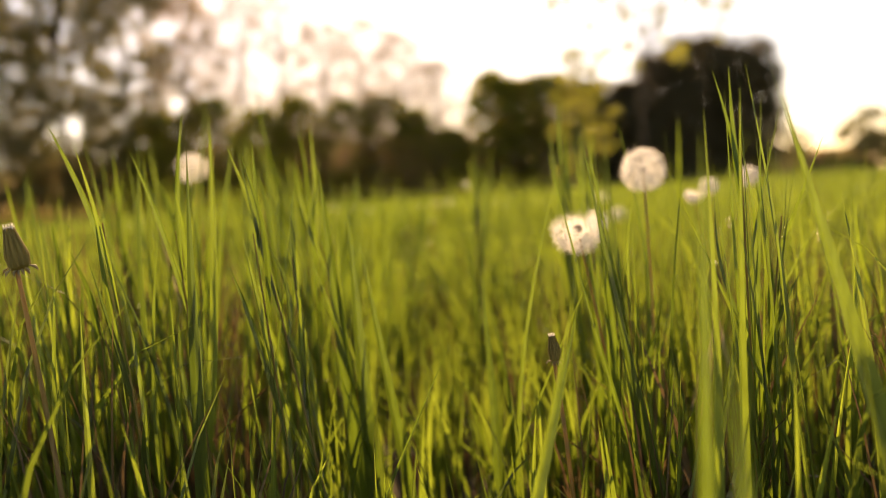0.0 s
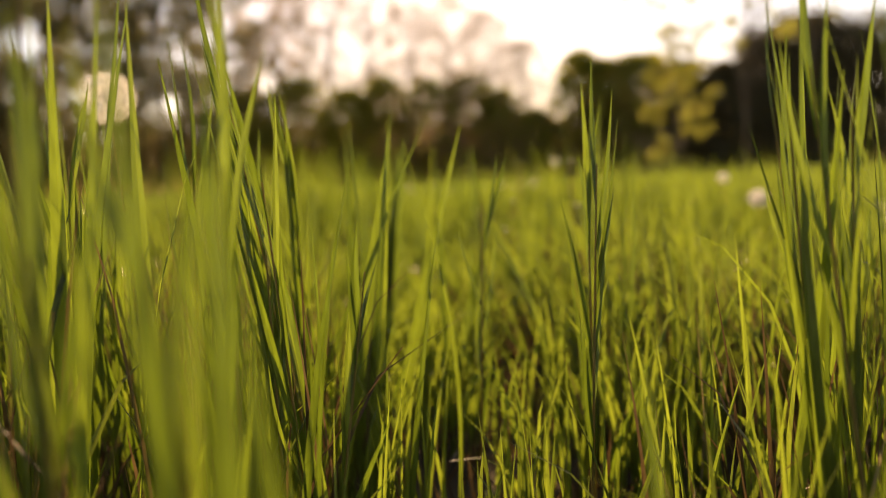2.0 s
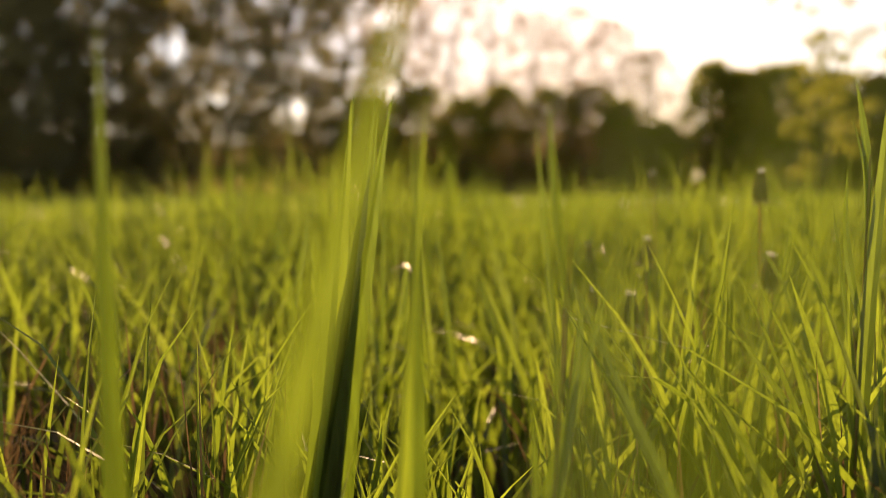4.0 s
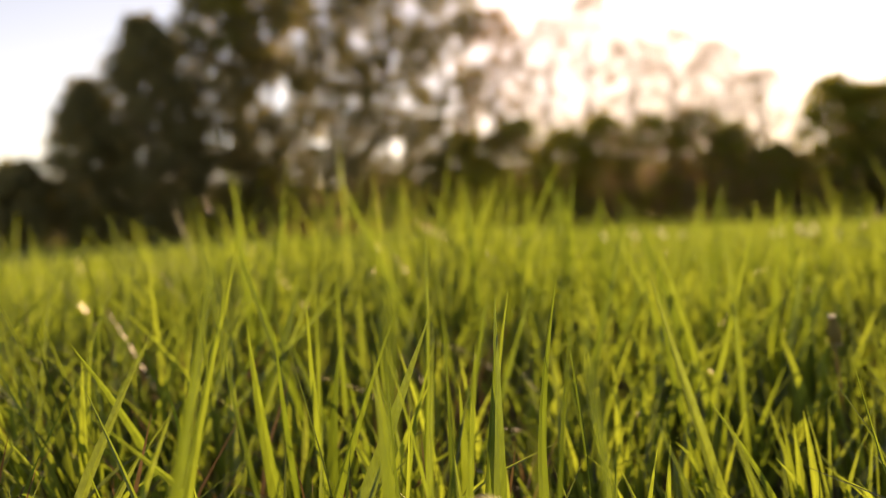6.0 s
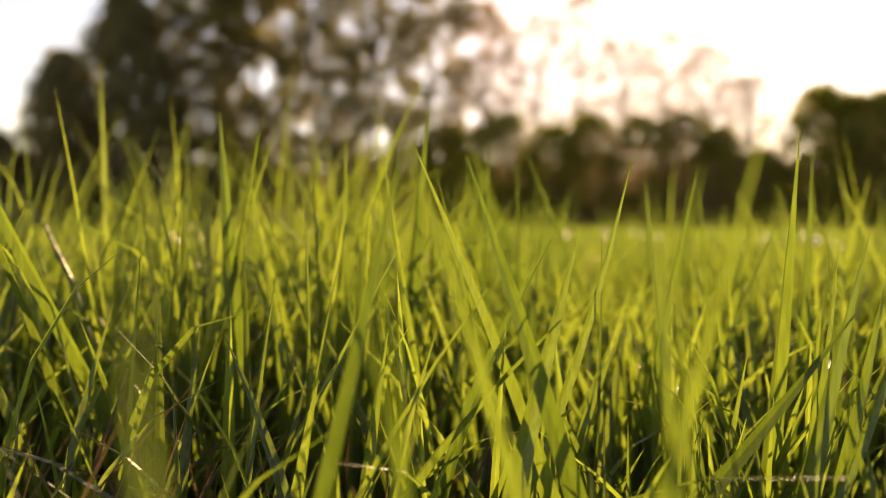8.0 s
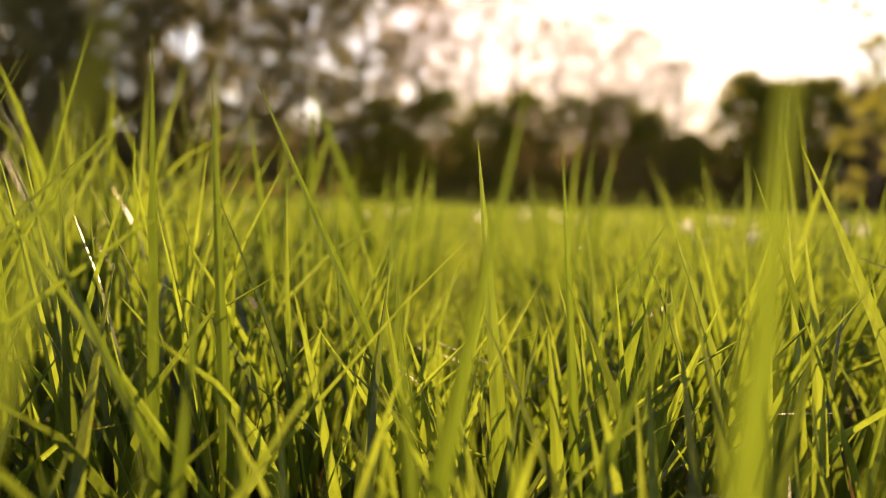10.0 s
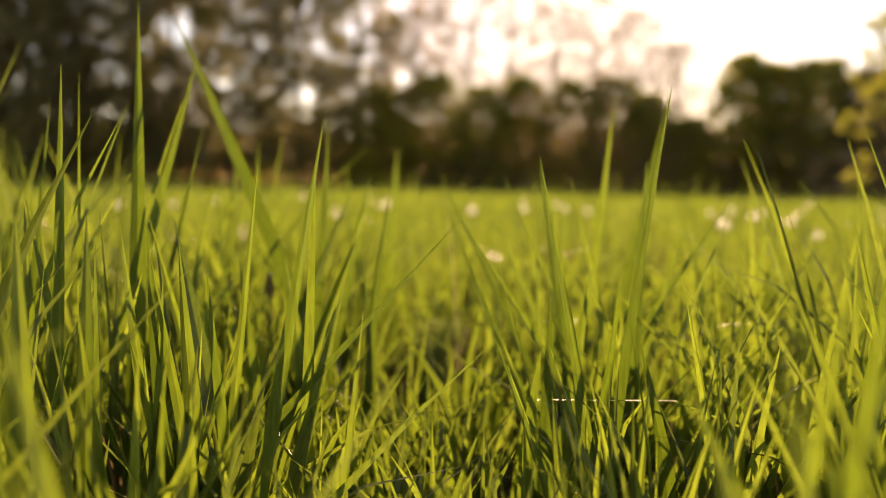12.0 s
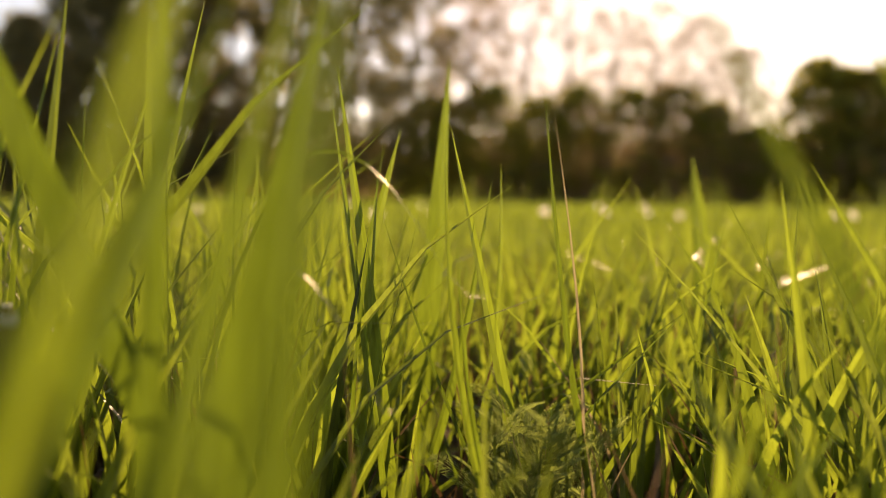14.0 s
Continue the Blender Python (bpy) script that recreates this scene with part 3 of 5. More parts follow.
# broad and narrow blades that stand above the rest, with their bow and facing
tuft(-0.61, 3.62, (-0.026, 0.006, -0.143, -0.130, 0.514, 0.0278, 0.009, 0.31), (0.027, 0.002, 0.157, 0.046, 0.227, 0.0110, 0.000, 0.39))
tuft(-0.75, 3.37, (0.027, -0.014, 0.048, -0.031, 0.482, 0.0165, 0.000, 0.31), (0.005, -0.039, 0.033, -0.027, 0.427, 0.0055, 0.000, 0.31), (-0.050, -0.031, 0.115, 0.065, 0.447, 0.0157, 0.003, 0.31), (-0.016, -0.001, 0.083, 0.044, 0.402, 0.0072, 0.000, 0.31), (0.019, 0.009, 0.044, 0.050, 0.351, 0.0095, 0.000, 0.34), (0.045, 0.049, 0.117, 0.092, 0.337, 0.0181, 0.000, 0.39))
tuft(-0.75, 3.25, (-0.022, 0.021, 0.045, 0.021, 0.408, 0.0077, 0.000, 0.31), (-0.056, -0.005, 0.117, 0.084, 0.408, 0.0088, 0.000, 0.31), (0.016, -0.018, 0.017, -0.024, 0.431, 0.0059, 0.000, 0.30), (0.050, -0.002, 0.027, 0.003, 0.422, 0.0119, 0.000, 0.30))
tuft(-0.55, 3.23, (0.015, -0.013, 0.052, 0.040, 0.386, 0.0108, 0.000, 0.31), (-0.031, 0.042, 0.036, 0.012, 0.363, 0.0081, 0.000, 0.34), (0.012, -0.021, 0.030, 0.130, 0.279, 0.0141, 0.000, 0.34))
tuft(-0.63, 3.37, (0.005, 0.001, 0.087, 0.083, 0.345, 0.0148, 0.002, 0.31))
tuft(-0.69, 3.21, (0.000, 0.001, 0.267, 0.137, 0.327, 0.0105, -0.002, 0.31))
tuft(-0.29, 3.50, (0.038, -0.024, -0.221, -0.018, 0.343, 0.0099, 0.004, 0.31), (-0.038, -0.027, -0.066, 0.004, 0.368, 0.0121, 0.000, 0.31), (0.003, 0.003, -0.086, 0.018, 0.358, 0.0105, 0.002, 0.31), (-0.023, -0.015, 0.006, 0.021, 0.372, 0.0136, 0.000, 0.31), (-0.005, 0.038, -0.166, 0.009, 0.341, 0.0110, 0.002, 0.34))
tuft(-0.40, 3.67, (0.004, 0.025, 0.047, -0.017, 0.451, 0.0132, 0.000, 0.31), (0.009, -0.035, -0.020, 0.017, 0.352, 0.0035, 0.000, 0.34), (-0.001, -0.004, -0.003, 0.006, 0.353, 0.0048, 0.000, 0.34))
tuft(-0.38, 3.87, (0.009, -0.011, 0.077, -0.029, 0.460, 0.0156, 0.000, 0.31), (-0.012, 0.014, -0.032, 0.042, 0.271, 0.0060, 0.000, 0.39))
tuft(-0.40, 3.54, (0.034, -0.035, 0.096, 0.032, 0.326, 0.0107, 0.000, 0.31), (-0.024, -0.009, 0.193, 0.014, 0.348, 0.0109, -0.003, 0.31), (0.045, 0.029, -0.143, 0.065, 0.243, 0.0167, 0.000, 0.39), (-0.040, 0.002, -0.019, 0.070, 0.239, 0.0132, 0.000, 0.39))
tuft(-0.02, 3.52, (0.001, 0.002, -0.209, 0.062, 0.314, 0.0090, 0.002, 0.31))
tuft(-0.32, 3.35, (-0.007, -0.017, 0.101, 0.045, 0.273, 0.0110, 0.000, 0.31), (-0.009, 0.025, 0.040, -0.002, 0.419, 0.0091, 0.000, 0.30), (0.015, 0.005, -0.069, 0.011, 0.369, 0.0091, 0.000, 0.30))
tuft(-0.19, 2.97, (-0.016, -0.007, -0.056, 0.099, 0.311, 0.0148, 0.000, 0.31), (0.013, -0.002, -0.099, 0.110, 0.284, 0.0110, 0.000, 0.31))
tuft(-0.37, 2.99, (-0.000, 0.036, -0.102, 0.012, 0.305, 0.0176, 0.000, 0.31), (-0.004, -0.029, 0.181, 0.038, 0.318, 0.0137, 0.000, 0.30))
tuft(-0.73, 3.92, (-0.004, 0.002, 0.026, 0.018, 0.410, 0.0233, 0.000, 0.34))
tuft(-0.73, 3.79, (-0.036, -0.018, 0.062, 0.065, 0.340, 0.0178, 0.000, 0.34), (0.035, -0.037, 0.001, 0.031, 0.314, 0.0051, 0.000, 0.39), (0.029, 0.028, 0.063, 0.034, 0.304, 0.0082, 0.000, 0.39), (-0.030, 0.016, 0.260, 0.067, 0.220, 0.0073, 0.000, 0.39))
tuft(-0.67, 3.78, (-0.009, 0.019, -0.040, -0.026, 0.376, 0.0115, 0.000, 0.34), (0.006, -0.012, -0.049, -0.013, 0.359, 0.0066, -0.001, 0.39))
tuft(-0.53, 3.32, (0.003, -0.004, 0.025, -0.034, 0.362, 0.0109, 0.000, 0.34))
tuft(-0.67, 3.51, (-0.043, 0.001, -0.032, 0.003, 0.339, 0.0073, 0.000, 0.34), (0.016, -0.002, 0.073, 0.031, 0.346, 0.0238, 0.000, 0.39), (0.026, 0.011, 0.026, 0.004, 0.414, 0.0124, 0.000, 0.30))
tuft(-0.58, 3.81, (0.003, -0.003, -0.073, -0.005, 0.337, 0.0101, 0.000, 0.39))
tuft(-0.87, 3.61, (-0.034, -0.021, 0.105, 0.046, 0.375, 0.0069, 0.000, 0.39), (0.016, -0.006, 0.118, 0.041, 0.371, 0.0056, 0.000, 0.39), (0.014, 0.020, 0.016, 0.014, 0.326, 0.0066, 0.000, 0.39))
tuft(-0.84, 3.67, (-0.008, 0.009, 0.030, -0.013, 0.350, 0.0035, 0.000, 0.39), (0.005, -0.013, 0.003, -0.002, 0.319, 0.0058, 0.000, 0.39))
tuft(-0.46, 4.32, (-0.001, -0.002, -0.066, 0.007, 0.350, 0.0226, 0.000, 0.39))
tuft(-0.28, 2.85, (0.013, -0.018, -0.042, 0.033, 0.365, 0.0121, 0.000, 0.30), (-0.003, 0.065, -0.149, -0.105, 0.396, 0.0099, 0.000, 0.35), (-0.065, -0.037, -0.160, -0.137, 0.353, 0.0076, 0.000, 0.35), (0.055, -0.023, -0.024, -0.011, 0.357, 0.0081, 0.000, 0.35))
tuft(-0.58, 3.12, (0.004, -0.002, -0.019, -0.072, 0.413, 0.0124, 0.000, 0.30))
tuft(-0.87, 3.10, (0.003, -0.004, 0.158, 0.123, 0.414, 0.0083, 0.000, 0.30))
tuft(-0.18, 3.38, (-0.002, 0.002, 0.037, 0.016, 0.354, 0.0083, 0.000, 0.30))
tuft(-0.40, 2.59, (-0.024, -0.003, -0.034, -0.062, 0.371, 0.0076, 0.000, 0.35), (0.027, 0.008, -0.054, -0.040, 0.351, 0.0063, 0.002, 0.35))
tuft(-0.28, 2.68, (-0.021, -0.017, 0.059, 0.021, 0.365, 0.0131, -0.001, 0.35), (0.036, -0.037, -0.035, 0.006, 0.338, 0.0064, 0.000, 0.35), (-0.008, 0.040, 0.112, 0.012, 0.329, 0.0067, 0.000, 0.35))
tuft(-0.15, 2.74, (-0.019, 0.020, 0.016, -0.014, 0.381, 0.0158, 0.000, 0.35), (0.030, -0.011, -0.047, 0.002, 0.342, 0.0051, 0.000, 0.35), (-0.013, 0.004, 0.076, 0.019, 0.270, 0.0055, 0.000, 0.35))
tuft(-0.44, 2.76, (-0.035, 0.012, 0.026, -0.030, 0.407, 0.0101, 0.000, 0.35), (0.016, 0.023, -0.001, -0.025, 0.390, 0.0091, 0.000, 0.35), (0.009, -0.034, -0.094, -0.093, 0.336, 0.0073, 0.000, 0.35))
tuft(-0.36, 2.76, (-0.000, -0.000, -0.112, -0.083, 0.346, 0.0082, 0.000, 0.35))
tuft(-0.70, 2.56, (-0.004, 0.005, 0.258, 0.152, 0.361, 0.0105, 0.000, 0.35))
tuft(-0.34, 2.41, (0.001, -0.040, 0.044, 0.102, 0.312, 0.0158, 0.000, 0.35), (-0.005, 0.032, 0.197, 0.065, 0.265, 0.0154, 0.000, 0.35))
tuft(-0.22, 2.46, (-0.021, -0.014, -0.096, -0.054, 0.348, 0.0146, 0.003, 0.35), (0.025, 0.010, 0.054, 0.050, 0.310, 0.0160, 0.000, 0.35))
tuft(-0.61, 2.53, (-0.016, -0.019, -0.134, -0.135, 0.433, 0.0176, 0.000, 0.45), (0.008, 0.019, -0.020, -0.013, 0.407, 0.0202, 0.000, 0.45))
tuft(-0.41, 2.29, (-0.003, 0.001, 0.077, 0.033, 0.355, 0.0111, 0.000, 0.45))
tuft(-0.25, 2.26, (-0.033, 0.003, 0.083, 0.019, 0.350, 0.0092, 0.000, 0.45), (0.040, -0.009, -0.022, 0.033, 0.325, 0.0082, 0.000, 0.45))
tuft(-0.72, 2.07, (-0.000, 0.004, 0.039, 0.109, 0.296, 0.0187, 0.000, 0.45))
tuft(-0.88, 2.31, (0.002, 0.032, -0.015, -0.031, 0.422, 0.0171, 0.000, 0.45), (-0.001, -0.024, 0.068, 0.046, 0.397, 0.0161, 0.000, 0.45))
tuft(-0.20, 2.08, (0.004, 0.002, -0.094, 0.057, 0.300, 0.0119, 0.000, 0.45))
tuft(-0.59, 2.11, (0.004, -0.003, -0.075, -0.063, 0.336, 0.0119, 0.000, 0.45))
tuft(-0.33, 1.88, (-0.001, 0.000, -0.031, 0.079, 0.287, 0.0125, 0.000, 0.45))
tuft(-0.45, 1.77, (0.001, 0.002, 0.044, 0.173, 0.274, 0.0154, 0.000, 0.45))
tuft(-0.80, 1.97, (-0.003, 0.003, 0.203, 0.221, 0.304, 0.0131, 0.000, 0.45))
tuft(-0.51, 2.66, (0.002, 0.001, 0.034, -0.016, 0.428, 0.0181, 0.000, 0.45))
tuft(-0.20, 2.59, (0.004, 0.001, 0.022, -0.011, 0.376, 0.0176, 0.000, 0.45))
tuft(-0.42, 1.67, (-0.002, 0.004, 0.023, 0.065, 0.334, 0.0091, -0.002, 0.36))
tuft(-0.20, 1.68, (-0.007, 0.027, -0.048, 0.047, 0.307, 0.0092, 0.000, 0.36), (0.046, 0.067, -0.026, 0.064, 0.219, 0.0101, 0.000, 0.36), (-0.014, -0.029, -0.042, 0.052, 0.280, 0.0110, 0.002, 0.32), (-0.042, -0.050, -0.064, 0.027, 0.256, 0.0096, 0.000, 0.32))
tuft(-0.32, 1.77, (-0.002, 0.002, -0.048, 0.039, 0.273, 0.0143, 0.000, 0.36), (-0.008, -0.003, -0.016, 0.057, 0.284, 0.0066, 0.000, 0.36))
tuft(-0.11, 1.78, (-0.006, -0.024, -0.103, 0.049, 0.231, 0.0141, 0.000, 0.36), (0.013, -0.024, -0.045, 0.061, 0.223, 0.0070, 0.000, 0.36), (-0.009, 0.048, -0.096, 0.033, 0.244, 0.0099, 0.000, 0.36))
tuft(-0.02, 1.80, (-0.015, 0.016, -0.097, 0.055, 0.234, 0.0132, 0.000, 0.36), (0.007, -0.052, -0.050, 0.067, 0.214, 0.0070, 0.000, 0.36), (0.016, 0.025, -0.001, 0.046, 0.277, 0.0077, 0.000, 0.36))
tuft(-0.19, 1.32, (-0.026, -0.003, 0.059, 0.047, 0.378, 0.0141, 0.000, 0.36), (-0.021, 0.002, 0.032, 0.037, 0.378, 0.0165, 0.000, 0.36), (-0.008, -0.009, 0.045, 0.038, 0.373, 0.0148, 0.000, 0.36), (-0.012, -0.004, 0.026, 0.032, 0.374, 0.0151, 0.000, 0.36), (-0.009, -0.006, 0.038, 0.034, 0.374, 0.0137, 0.000, 0.36), (-0.004, 0.021, 0.021, 0.040, 0.373, 0.0107, 0.000, 0.36), (0.049, -0.028, 0.035, -0.028, 0.362, 0.0102, 0.000, 0.32))
tuft(-0.28, 1.63, (-0.005, 0.019, -0.006, 0.041, 0.349, 0.0066, 0.000, 0.32), (-0.005, -0.013, 0.028, 0.065, 0.280, 0.0064, 0.000, 0.32))
tuft(-0.07, 1.66, (-0.009, 0.005, -0.113, 0.034, 0.253, 0.0106, 0.000, 0.32), (0.011, 0.002, -0.033, 0.052, 0.233, 0.0106, 0.000, 0.32))
tuft(-0.10, 1.21, (0.007, -0.001, -0.004, 0.014, 0.355, 0.0082, 0.000, 0.32), (-0.005, 0.003, 0.071, 0.086, 0.290, 0.0132, 0.000, 0.32))
tuft(0.07, 1.23, (0.000, 0.001, -0.125, 0.088, 0.285, 0.0115, 0.000, 0.32))
tuft(0.07, 0.19, (0.003, -0.001, 0.030, 0.055, 0.352, 0.0105, 0.000, 0.00))
tuft(0.25, 0.28, (0.003, 0.001, -0.066, 0.077, 0.378, 0.0132, 0.002, 0.00))
tuft(0.07, 0.09, (0.001, -0.000, 0.014, 0.094, 0.296, 0.0110, 0.000, 0.00))
tuft(-0.02, 0.30, (0.004, 0.001, 0.097, 0.069, 0.275, 0.0090, 0.000, 0.00))
tuft(-0.16, 0.43, (0.002, 0.004, 0.000, 0.035, 0.378, 0.0101, 0.000, 0.00))
tuft(0.17, 0.41, (0.004, -0.036, 0.003, 0.009, 0.385, 0.0069, 0.000, 0.00), (0.003, 0.041, -0.062, 0.038, 0.372, 0.0082, 0.002, 0.00))
tuft(-0.27, 0.76, (0.003, 0.002, 0.032, -0.005, 0.422, 0.0132, 0.000, 0.00))
tuft(-0.31, 0.88, (-0.011, -0.007, 0.010, -0.019, 0.397, 0.0111, 0.002, 0.12), (0.028, 0.036, -0.049, -0.074, 0.376, 0.0121, 0.000, 0.12), (-0.016, -0.039, 0.031, 0.030, 0.346, 0.0091, 0.000, 0.12))
tuft(-0.18, 0.94, (-0.015, -0.028, -0.031, -0.067, 0.408, 0.0092, 0.002, 0.12), (0.021, -0.006, -0.042, -0.076, 0.410, 0.0092, 0.002, 0.12), (-0.031, -0.038, 0.022, -0.038, 0.404, 0.0073, 0.000, 0.12), (-0.002, 0.042, -0.010, -0.005, 0.366, 0.0099, 0.000, 0.12), (0.006, 0.028, 0.067, 0.033, 0.360, 0.0165, 0.000, 0.12))
tuft(-0.06, 0.54, (-0.004, 0.019, -0.024, 0.009, 0.364, 0.0156, 0.000, 0.12), (0.006, -0.010, -0.014, 0.046, 0.334, 0.0140, 0.000, 0.12))
tuft(-0.14, 1.08, (-0.004, -0.003, 0.089, 0.031, 0.373, 0.0141, 0.000, 0.12))
tuft(-0.18, 1.18, (-0.000, 0.001, -0.014, 0.004, 0.378, 0.0117, 0.000, 0.12))
tuft(0.17, 0.78, (0.004, -0.003, -0.033, 0.031, 0.366, 0.0069, 0.003, 0.12), (0.012, -0.016, -0.031, 0.037, 0.392, 0.0100, -0.003, 0.12), (-0.032, 0.041, 0.033, -0.024, 0.363, 0.0100, 0.000, 0.12), (0.006, -0.003, 0.000, 0.017, 0.370, 0.0085, 0.000, 0.12))
tuft(0.04, 0.53, (0.002, 0.003, -0.000, 0.092, 0.259, 0.0101, 0.000, 0.12))


def lane_x(y):
    """Where the trodden line runs at that depth of the plan."""
    return float(np.interp(y, [1.28, 1.52, 1.78, 2.06, 2.27, 2.76, 3.03, 3.26, 3.46], [-0.096, -0.198, -0.234, -0.207, -0.18, -0.256, -0.343, -0.439, -0.5]))


leaf_rng = np.random.default_rng(57)
for k in range(40):
    late = k < 32
    ty = leaf_rng.uniform(2.85, 3.42) if late else leaf_rng.uniform(1.95, 2.85)
    side = -1 if leaf_rng.uniform() < 0.58 else 1
    tx = lane_x(ty) + side * leaf_rng.uniform(0.10, 0.42)
    specs = []
    for _ in range(4):
        dx, dy = side * abs(leaf_rng.normal(0.0, 0.05)) + leaf_rng.normal(0, 0.02), leaf_rng.normal(0, 0.04)
        specs.append((leaf_rng.normal(0, 0.015), leaf_rng.normal(0, 0.015), dx, dy, leaf_rng.uniform(0.20, 0.335), leaf_rng.uniform(0.010, 0.019 if late else 0.014), leaf_rng.normal(0, 0.012), leaf_rng.normal(0.3, 0.5)))
    tuft(tx, ty, *specs)


# ---- upright stalks with clasping leaves ----
def stalk(x, y, dx, dy, h):
    t = thing("grass_stalk", (x, y, 0), "upright grass stalk with narrow clasping leaves", "grass stalk", "grass stalks")
    v, f = tube([(dx * i / 6, dy * i / 6, h * 0.92 * i / 6 - 0.005) for i in range(7)], [0.0016 - 0.00018 * i for i in range(7)], 6)
    part("stem", mesh_of("stem", v, f, bract_mat), t)
    for k in range(7):
        s = 0.30 + 0.10 * k + tuft_rng.uniform(-0.03, 0.03)
        a = tuft_rng.uniform(0, 6.283)
        reach = tuft_rng.uniform(0.008, 0.026)
        v, f = blade_mesh(math.cos(a) * reach + dx * 0.3, math.sin(a) * reach + dy * 0.3, h * tuft_rng.uniform(0.22, 0.36), tuft_rng.uniform(0.0035, 0.0055), tuft_rng, 0.0)
        part("leaf", mesh_of("leaf", v, f, blade_mat, False), t).location = (dx * s, dy * s, h * 0.92 * s)


stalk(0.211, 0.447, 0.006, 0.031, 0.394)
stalk(0.200, 0.457, 0.047, 0.027, 0.334)
stalk(0.150, 0.497, -0.004, 0.023, 0.291)
stalk(-0.111, 0.576, -0.034, 0.029, 0.364)
stalk(0.181, 0.747, -0.033, 0.033, 0.395)
stalk(0.182, 0.787, 0.005, 0.030, 0.331)
stalk(-0.352, 0.911, -0.021, 0.033, 0.384)
stalk(-0.160, 0.844, -0.013, 0.028, 0.324)
stalk(-0.064, 1.244, 0.015, 0.034, 0.331)
stalk(-0.169, 0.946, -0.018, 0.034, 0.374)
stalk(0.243, 0.983, -0.033, 0.034, 0.395)
stalk(-0.185, 0.923, -0.035, 0.031, 0.369)
stalk(-0.251, 0.893, 0.003, 0.038, 0.388)
stalk(0.092, 1.418, 0.013, 0.038, 0.374)
stalk(-0.122, 0.777, 0.036, 0.023, 0.289)
stalk(0.042, 0.872, 0.015, 0.038, 0.351)
stalk(-0.041, 0.982, 0.009, 0.051, 0.320)
stalk(-0.174, 0.978, -0.016, -0.000, 0.366)
stalk(-0.149, 0.919, -0.047, -0.036, 0.405)
stalk(0.166, 0.779, -0.019, 0.026, 0.376)
stalk(0.179, 0.782, -0.001, 0.022, 0.370)
stalk(-0.323, 0.851, 0.017, 0.011, 0.373)
stalk(0.051, 0.912, 0.002, 0.029, 0.346)
stalk(-0.089, 0.446, -0.033, 0.037, 0.347)
stalk(-0.079, 0.450, -0.023, 0.058, 0.325)
stalk(-0.175, 0.429, -0.034, 0.019, 0.363)
stalk(-0.060, 0.460, -0.062, 0.035, 0.360)
stalk(-0.037, 0.537, -0.057, 0.050, 0.328)
stalk(-0.154, 0.470, -0.030, 0.034, 0.352)
stalk_rng = np.random.default_rng(23)
for k in range(44):
    sx = stalk_rng.uniform(-0.62, -0.12) if k % 5 < 4 else stalk_rng.uniform(0.14, 0.52)
    sy = stalk_rng.uniform(0.38, 1.05)
    lean = stalk_rng.normal(0, 0.022, 2)
    stalk(sx, sy, lean[0], lean[1], stalk_rng.uniform(0.24, 0.385))


# ---- dry bits low in the sward, their pale colour also imitating glints ----
lr = np.random.default_rng(41)
ln = 1900
lx, ly = lr.uniform(-1.9, 0.8, ln), lr.uniform(0.3, 5.0, ln)
la, lt, ll = lr.uniform(0, 6.283, ln), lr.uniform(-0.9, 1.0, ln), lr.uniform(0.012, 0.045, ln)
lz = np.where(lane(lx, ly) < 0.15, lr.uniform(0.005, 0.03, ln), lr.uniform(0.01, 0.13, ln))
lt = np.where(lane(lx, ly) < 0.15, lt * 0.2, lt)
upright = (lr.uniform(0, 1, ln) < 0.35) & (lane(lx, ly) > 0.15)       # dead stems still standing
lt = np.where(upright, lr.uniform(1.1, 1.5, ln), lt)
ll = np.where(upright, lr.uniform(0.12, 0.24, ln), ll)
lz = np.where(upright, ll * 0.48, lz)
way = np.stack([np.cos(la) * np.cos(lt), np.sin(la) * np.cos(lt), np.sin(lt)], -1) * ll[:, None]
mid = np.stack([lx, ly, lz], -1)
side = np.stack([-np.sin(la), np.cos(la), np.full(ln, 0.4)], -1) * lr.uniform(0.0005, 0.0013, ln)[:, None]
lv = np.stack([mid - way * 0.5, mid + side, mid + way * 0.5, mid - side], 1).reshape(-1, 3)
lv[:, 2] = np.maximum(lv[:, 2], 0.003)
tagged(new("dry_grass_litter", mesh_of("dry_grass_litter", lv, np.arange(ln * 4).reshape(-1, 4), litter_glint_mat)), "pale dry straw and dead stems, also standing in for glints low in the grass", "straw", kind="stuff")


